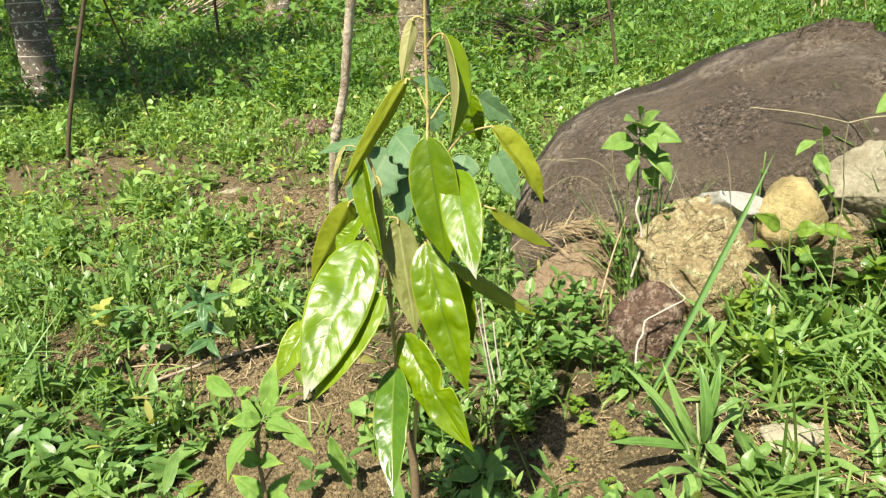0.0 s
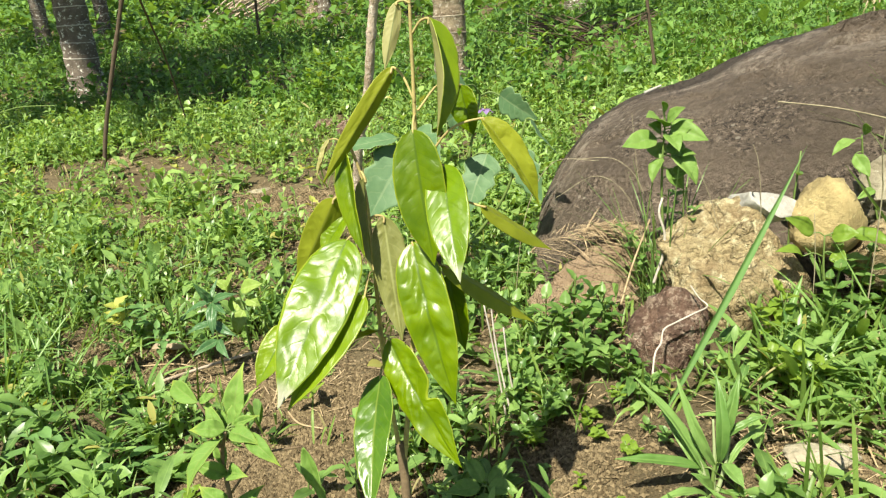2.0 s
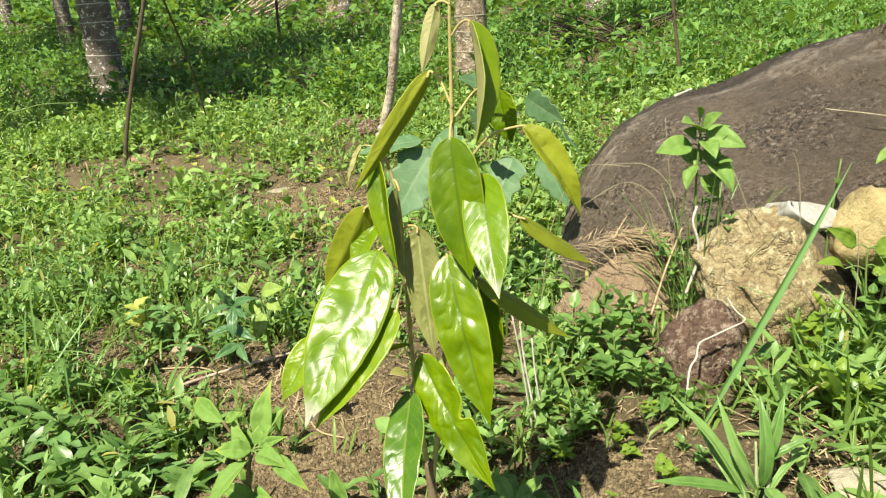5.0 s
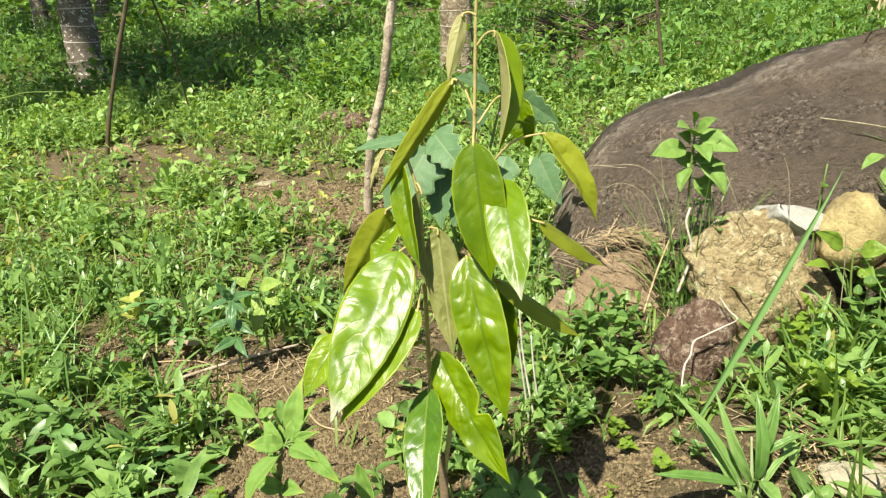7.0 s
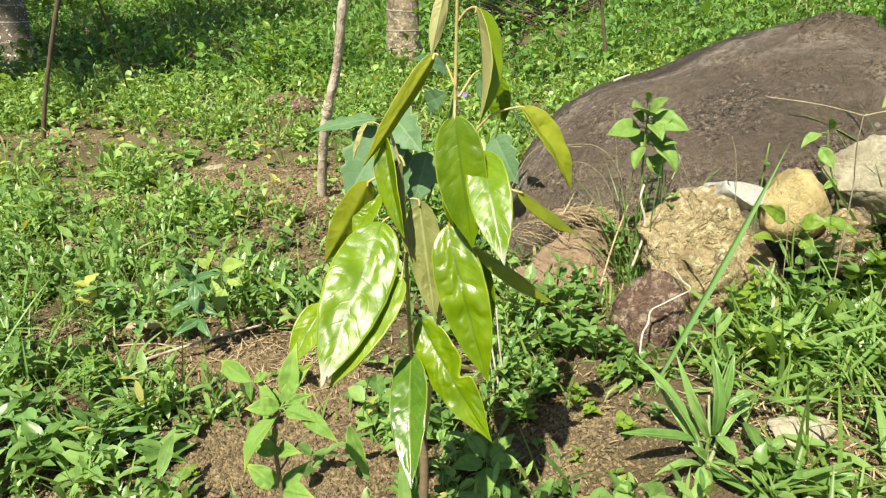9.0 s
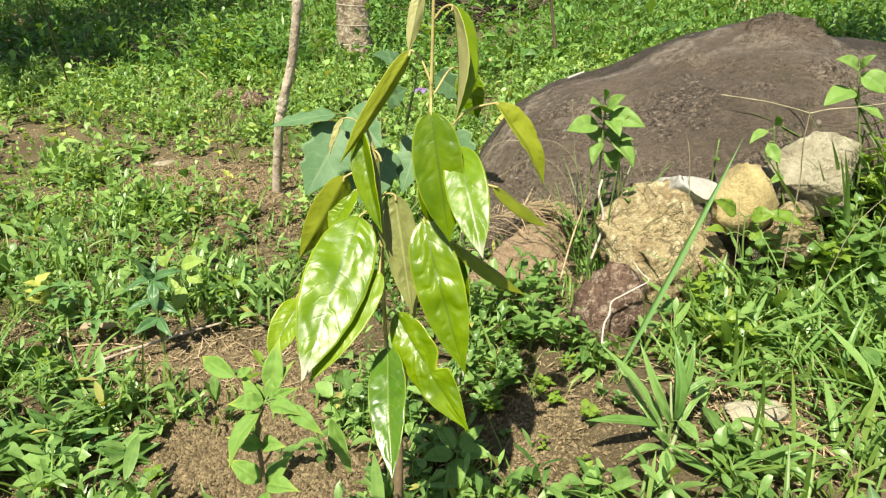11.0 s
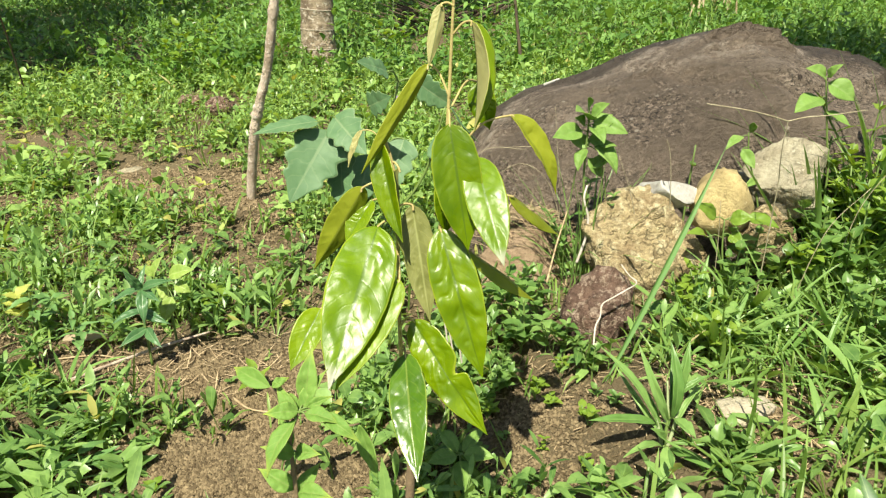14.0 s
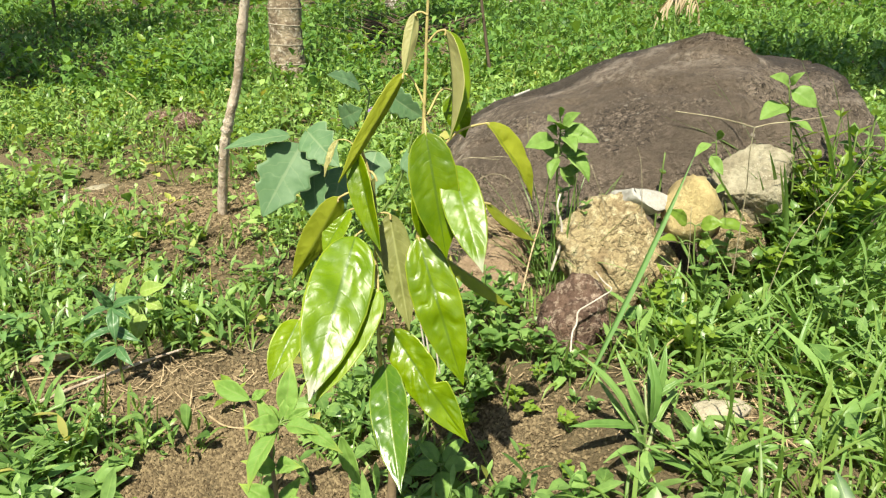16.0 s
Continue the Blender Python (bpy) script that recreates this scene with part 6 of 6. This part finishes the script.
for k, (x, y, a, size) in enumerate(((0.0, 0.0, 0.5, 0.085), (0.05, 0.0, 0.35, 0.075), (-0.03, 0.03, 2.6, 0.05))):
    leaf_part(dry_leaf, "leaf", leaf_mesh("ovate", 0.4, 0.35, 0.5, M_DRY_LEAF), (x, y, 0.004 * k), a, 0.15, size, 0.4)
strand("grass_stalk", [(-2.60, 2.35, -0.08), (-2.85, 2.25, 0.30), (-2.756, 2.2, 0.445), (-2.62, 2.2, 0.487), (-2.51, 2.2, 0.508), (-2.32, 2.2, 0.512)], 0.004, M_GREEN_STEM, "long pale grass stalk arching over the weeds", "grass stalk")

# ---- dry stems, far flowers and the brush pile ----
for line in ([(0.36, 1.0, 0.14), (0.355, 0.99, 0.36), (0.335, 0.98, 0.49), (0.318, 0.98, 0.62)],
             [(0.02, 0.98, 0.08), (0.05, 0.96, 0.34), (0.12, 0.94, 0.50), (0.24, 0.92, 0.515)],
             [(0.385, 0.98, 0.16), (0.36, 0.98, 0.40), (0.29, 0.98, 0.50), (0.18, 0.98, 0.505)],
             [(0.38, 0.98, 0.16), (0.33, 0.98, 0.38), (0.24, 0.98, 0.46), (0.13, 0.98, 0.40)],
             [(0.62, 0.80, 0.16), (0.60, 0.80, 0.42), (0.585, 0.80, 0.53), (0.57, 0.80, 0.575)],
             [(0.56, 0.80, 0.20), (0.50, 0.80, 0.42), (0.455, 0.80, 0.53)],
             [(0.70, 0.68, 0.16), (0.69, 0.68, 0.34), (0.67, 0.66, 0.46)],
             [(0.86, 0.62, 0.16), (0.90, 0.60, 0.40), (0.97, 0.58, 0.52)],
             [(1.0, 0.70, 0.16), (1.03, 0.70, 0.42), (1.10, 0.68, 0.58)]):
    strand("dry_twig", line, 0.0011, M_TWIG, "thin dry bent twig near the boulder", "twig")


for line in ([(0.060, 0.50, 0.03), (0.030, 0.50, 0.197), (0.019, 0.50, 0.308)], [(0.045, 0.52, 0.02), (0.024, 0.51, 0.18), (0.005, 0.50, 0.300)], [(0.075, 0.51, 0.03), (0.055, 0.50, 0.15), (0.045, 0.50, 0.25)]):
    strand("dry_stalk", line, 0.0026, M_STRING, "pale dry upright stalk among the weeds", "stalk")


def white_flower(x, y, h):
    z = gz(x, y)
    top = thing("wild_flower", (x, y, z), "small white wild flower on a thin stem", "flower", "white wild flowers")
    part("stem", tube([(0, 0, 0), (0.01, 0, h * 0.5), (0, 0, h)], [0.004, 0.003, 0.003], 5), M_GREEN_STEM, top)
    me = leaf_mesh("ovate", 0.6, 0.2, 0.2, M_WHITE_PETAL)
    for k in range(6):
        leaf_part(top, "petal", me, (0, 0, h), k * math.tau / 6, 0.3, 0.035)


for x, y, h in ((-2.45, 6.9, 0.45), (-2.1, 5.7, 0.42), (-2.3, 6.2, 0.4), (-1.75, 6.4, 0.5), (-0.35, 1.95, 0.10)):
    white_flower(x, y, h)


def brush_pile(x, y, label, material, count, thick, flat, seed):
    """Dry sticks thrown on a heap."""
    top = thing("brush_pile", (x, y, gz(x, y)), label, "brush pile")
    pick = random.Random(seed)
    for k in range(count):
        a = pick.uniform(0.2, 0.9) + (math.pi if flat and k % 2 else 0.0)
        d = Vector((math.cos(a), 0.4 * math.sin(3 * a), (0.35 + 0.3 * pick.random()) * (0.7 if flat else 1.0)))
        o = Vector((pick.uniform(-0.7, 0.2) + (0.3 if flat else 0.0), pick.uniform(-0.3, 0.3), pick.uniform(0.0, 0.15)))
        if flat:
            d *= 0.55
        part("stick", tube([o, o + d * 0.6 + Vector((0, 0, 0.03)), o + d * pick.uniform(0.9, 1.5)], [thick, thick * 0.8, thick * 0.5], 6), material, top)


brush_pile(-7.05, 13.4, "pile of dry tan sticks under the palms", M_STICK, 40, 0.020, False, 5)
brush_pile(0.10, 7.9, "heap of dark dry twigs under a palm", M_POST, 60, 0.012, True, 8)


def dry_frond():
    """A dead palm frond hanging over the weeds."""
    o = Vector((3.85, 8.3, gz(3.85, 8.3)))
    top = thing("dry_palm_frond", o, "dead tan palm frond hanging over the weeds", "palm frond")
    spine = curve_points([(0, 0, 0), (-0.12, -0.05, 0.45), (-0.38, -0.16, 0.62), (-0.62, -0.28, 0.40)], 8)
    part("midrib", tube(spine, [0.016 - 0.010 * k / len(spine) for k in range(len(spine))], 6), M_STRAW, top)
    me = leaf_mesh("blade", 0.07, 0.6, 0.3, M_DRY_LEAF)
    for k, p in enumerate(spine[8:]):
        for turn in (2.4, 4.0):
            leaf_part(top, "leaflet", me, p, turn + 0.15 * math.sin(3 * k), -0.7, 0.36, 0.5 * math.sin(k))


dry_frond()

# tall broad-leaved weeds by the far palm
for n, (x, y, h, size) in enumerate([(-2.02, 5.0, 0.52, 0.12), (-2.25, 5.3, 0.46, 0.11), (-1.68, 5.1, 0.44, 0.10), (-1.95, 5.4, 0.50, 0.11), (-1.40, 5.0, 0.42, 0.10), (-0.55, 5.2, 0.44, 0.10), (-0.30, 5.6, 0.46, 0.11), (0.05, 6.0, 0.50, 0.12)]):
    weed(x, y, h, size, 0.55, 5, M_WEED_LIME if n % 3 == 0 else M_WEED_PART, "tall broad-leaved green weed near the palm", 340 + n, group="tall weeds by the palm", branch=2)
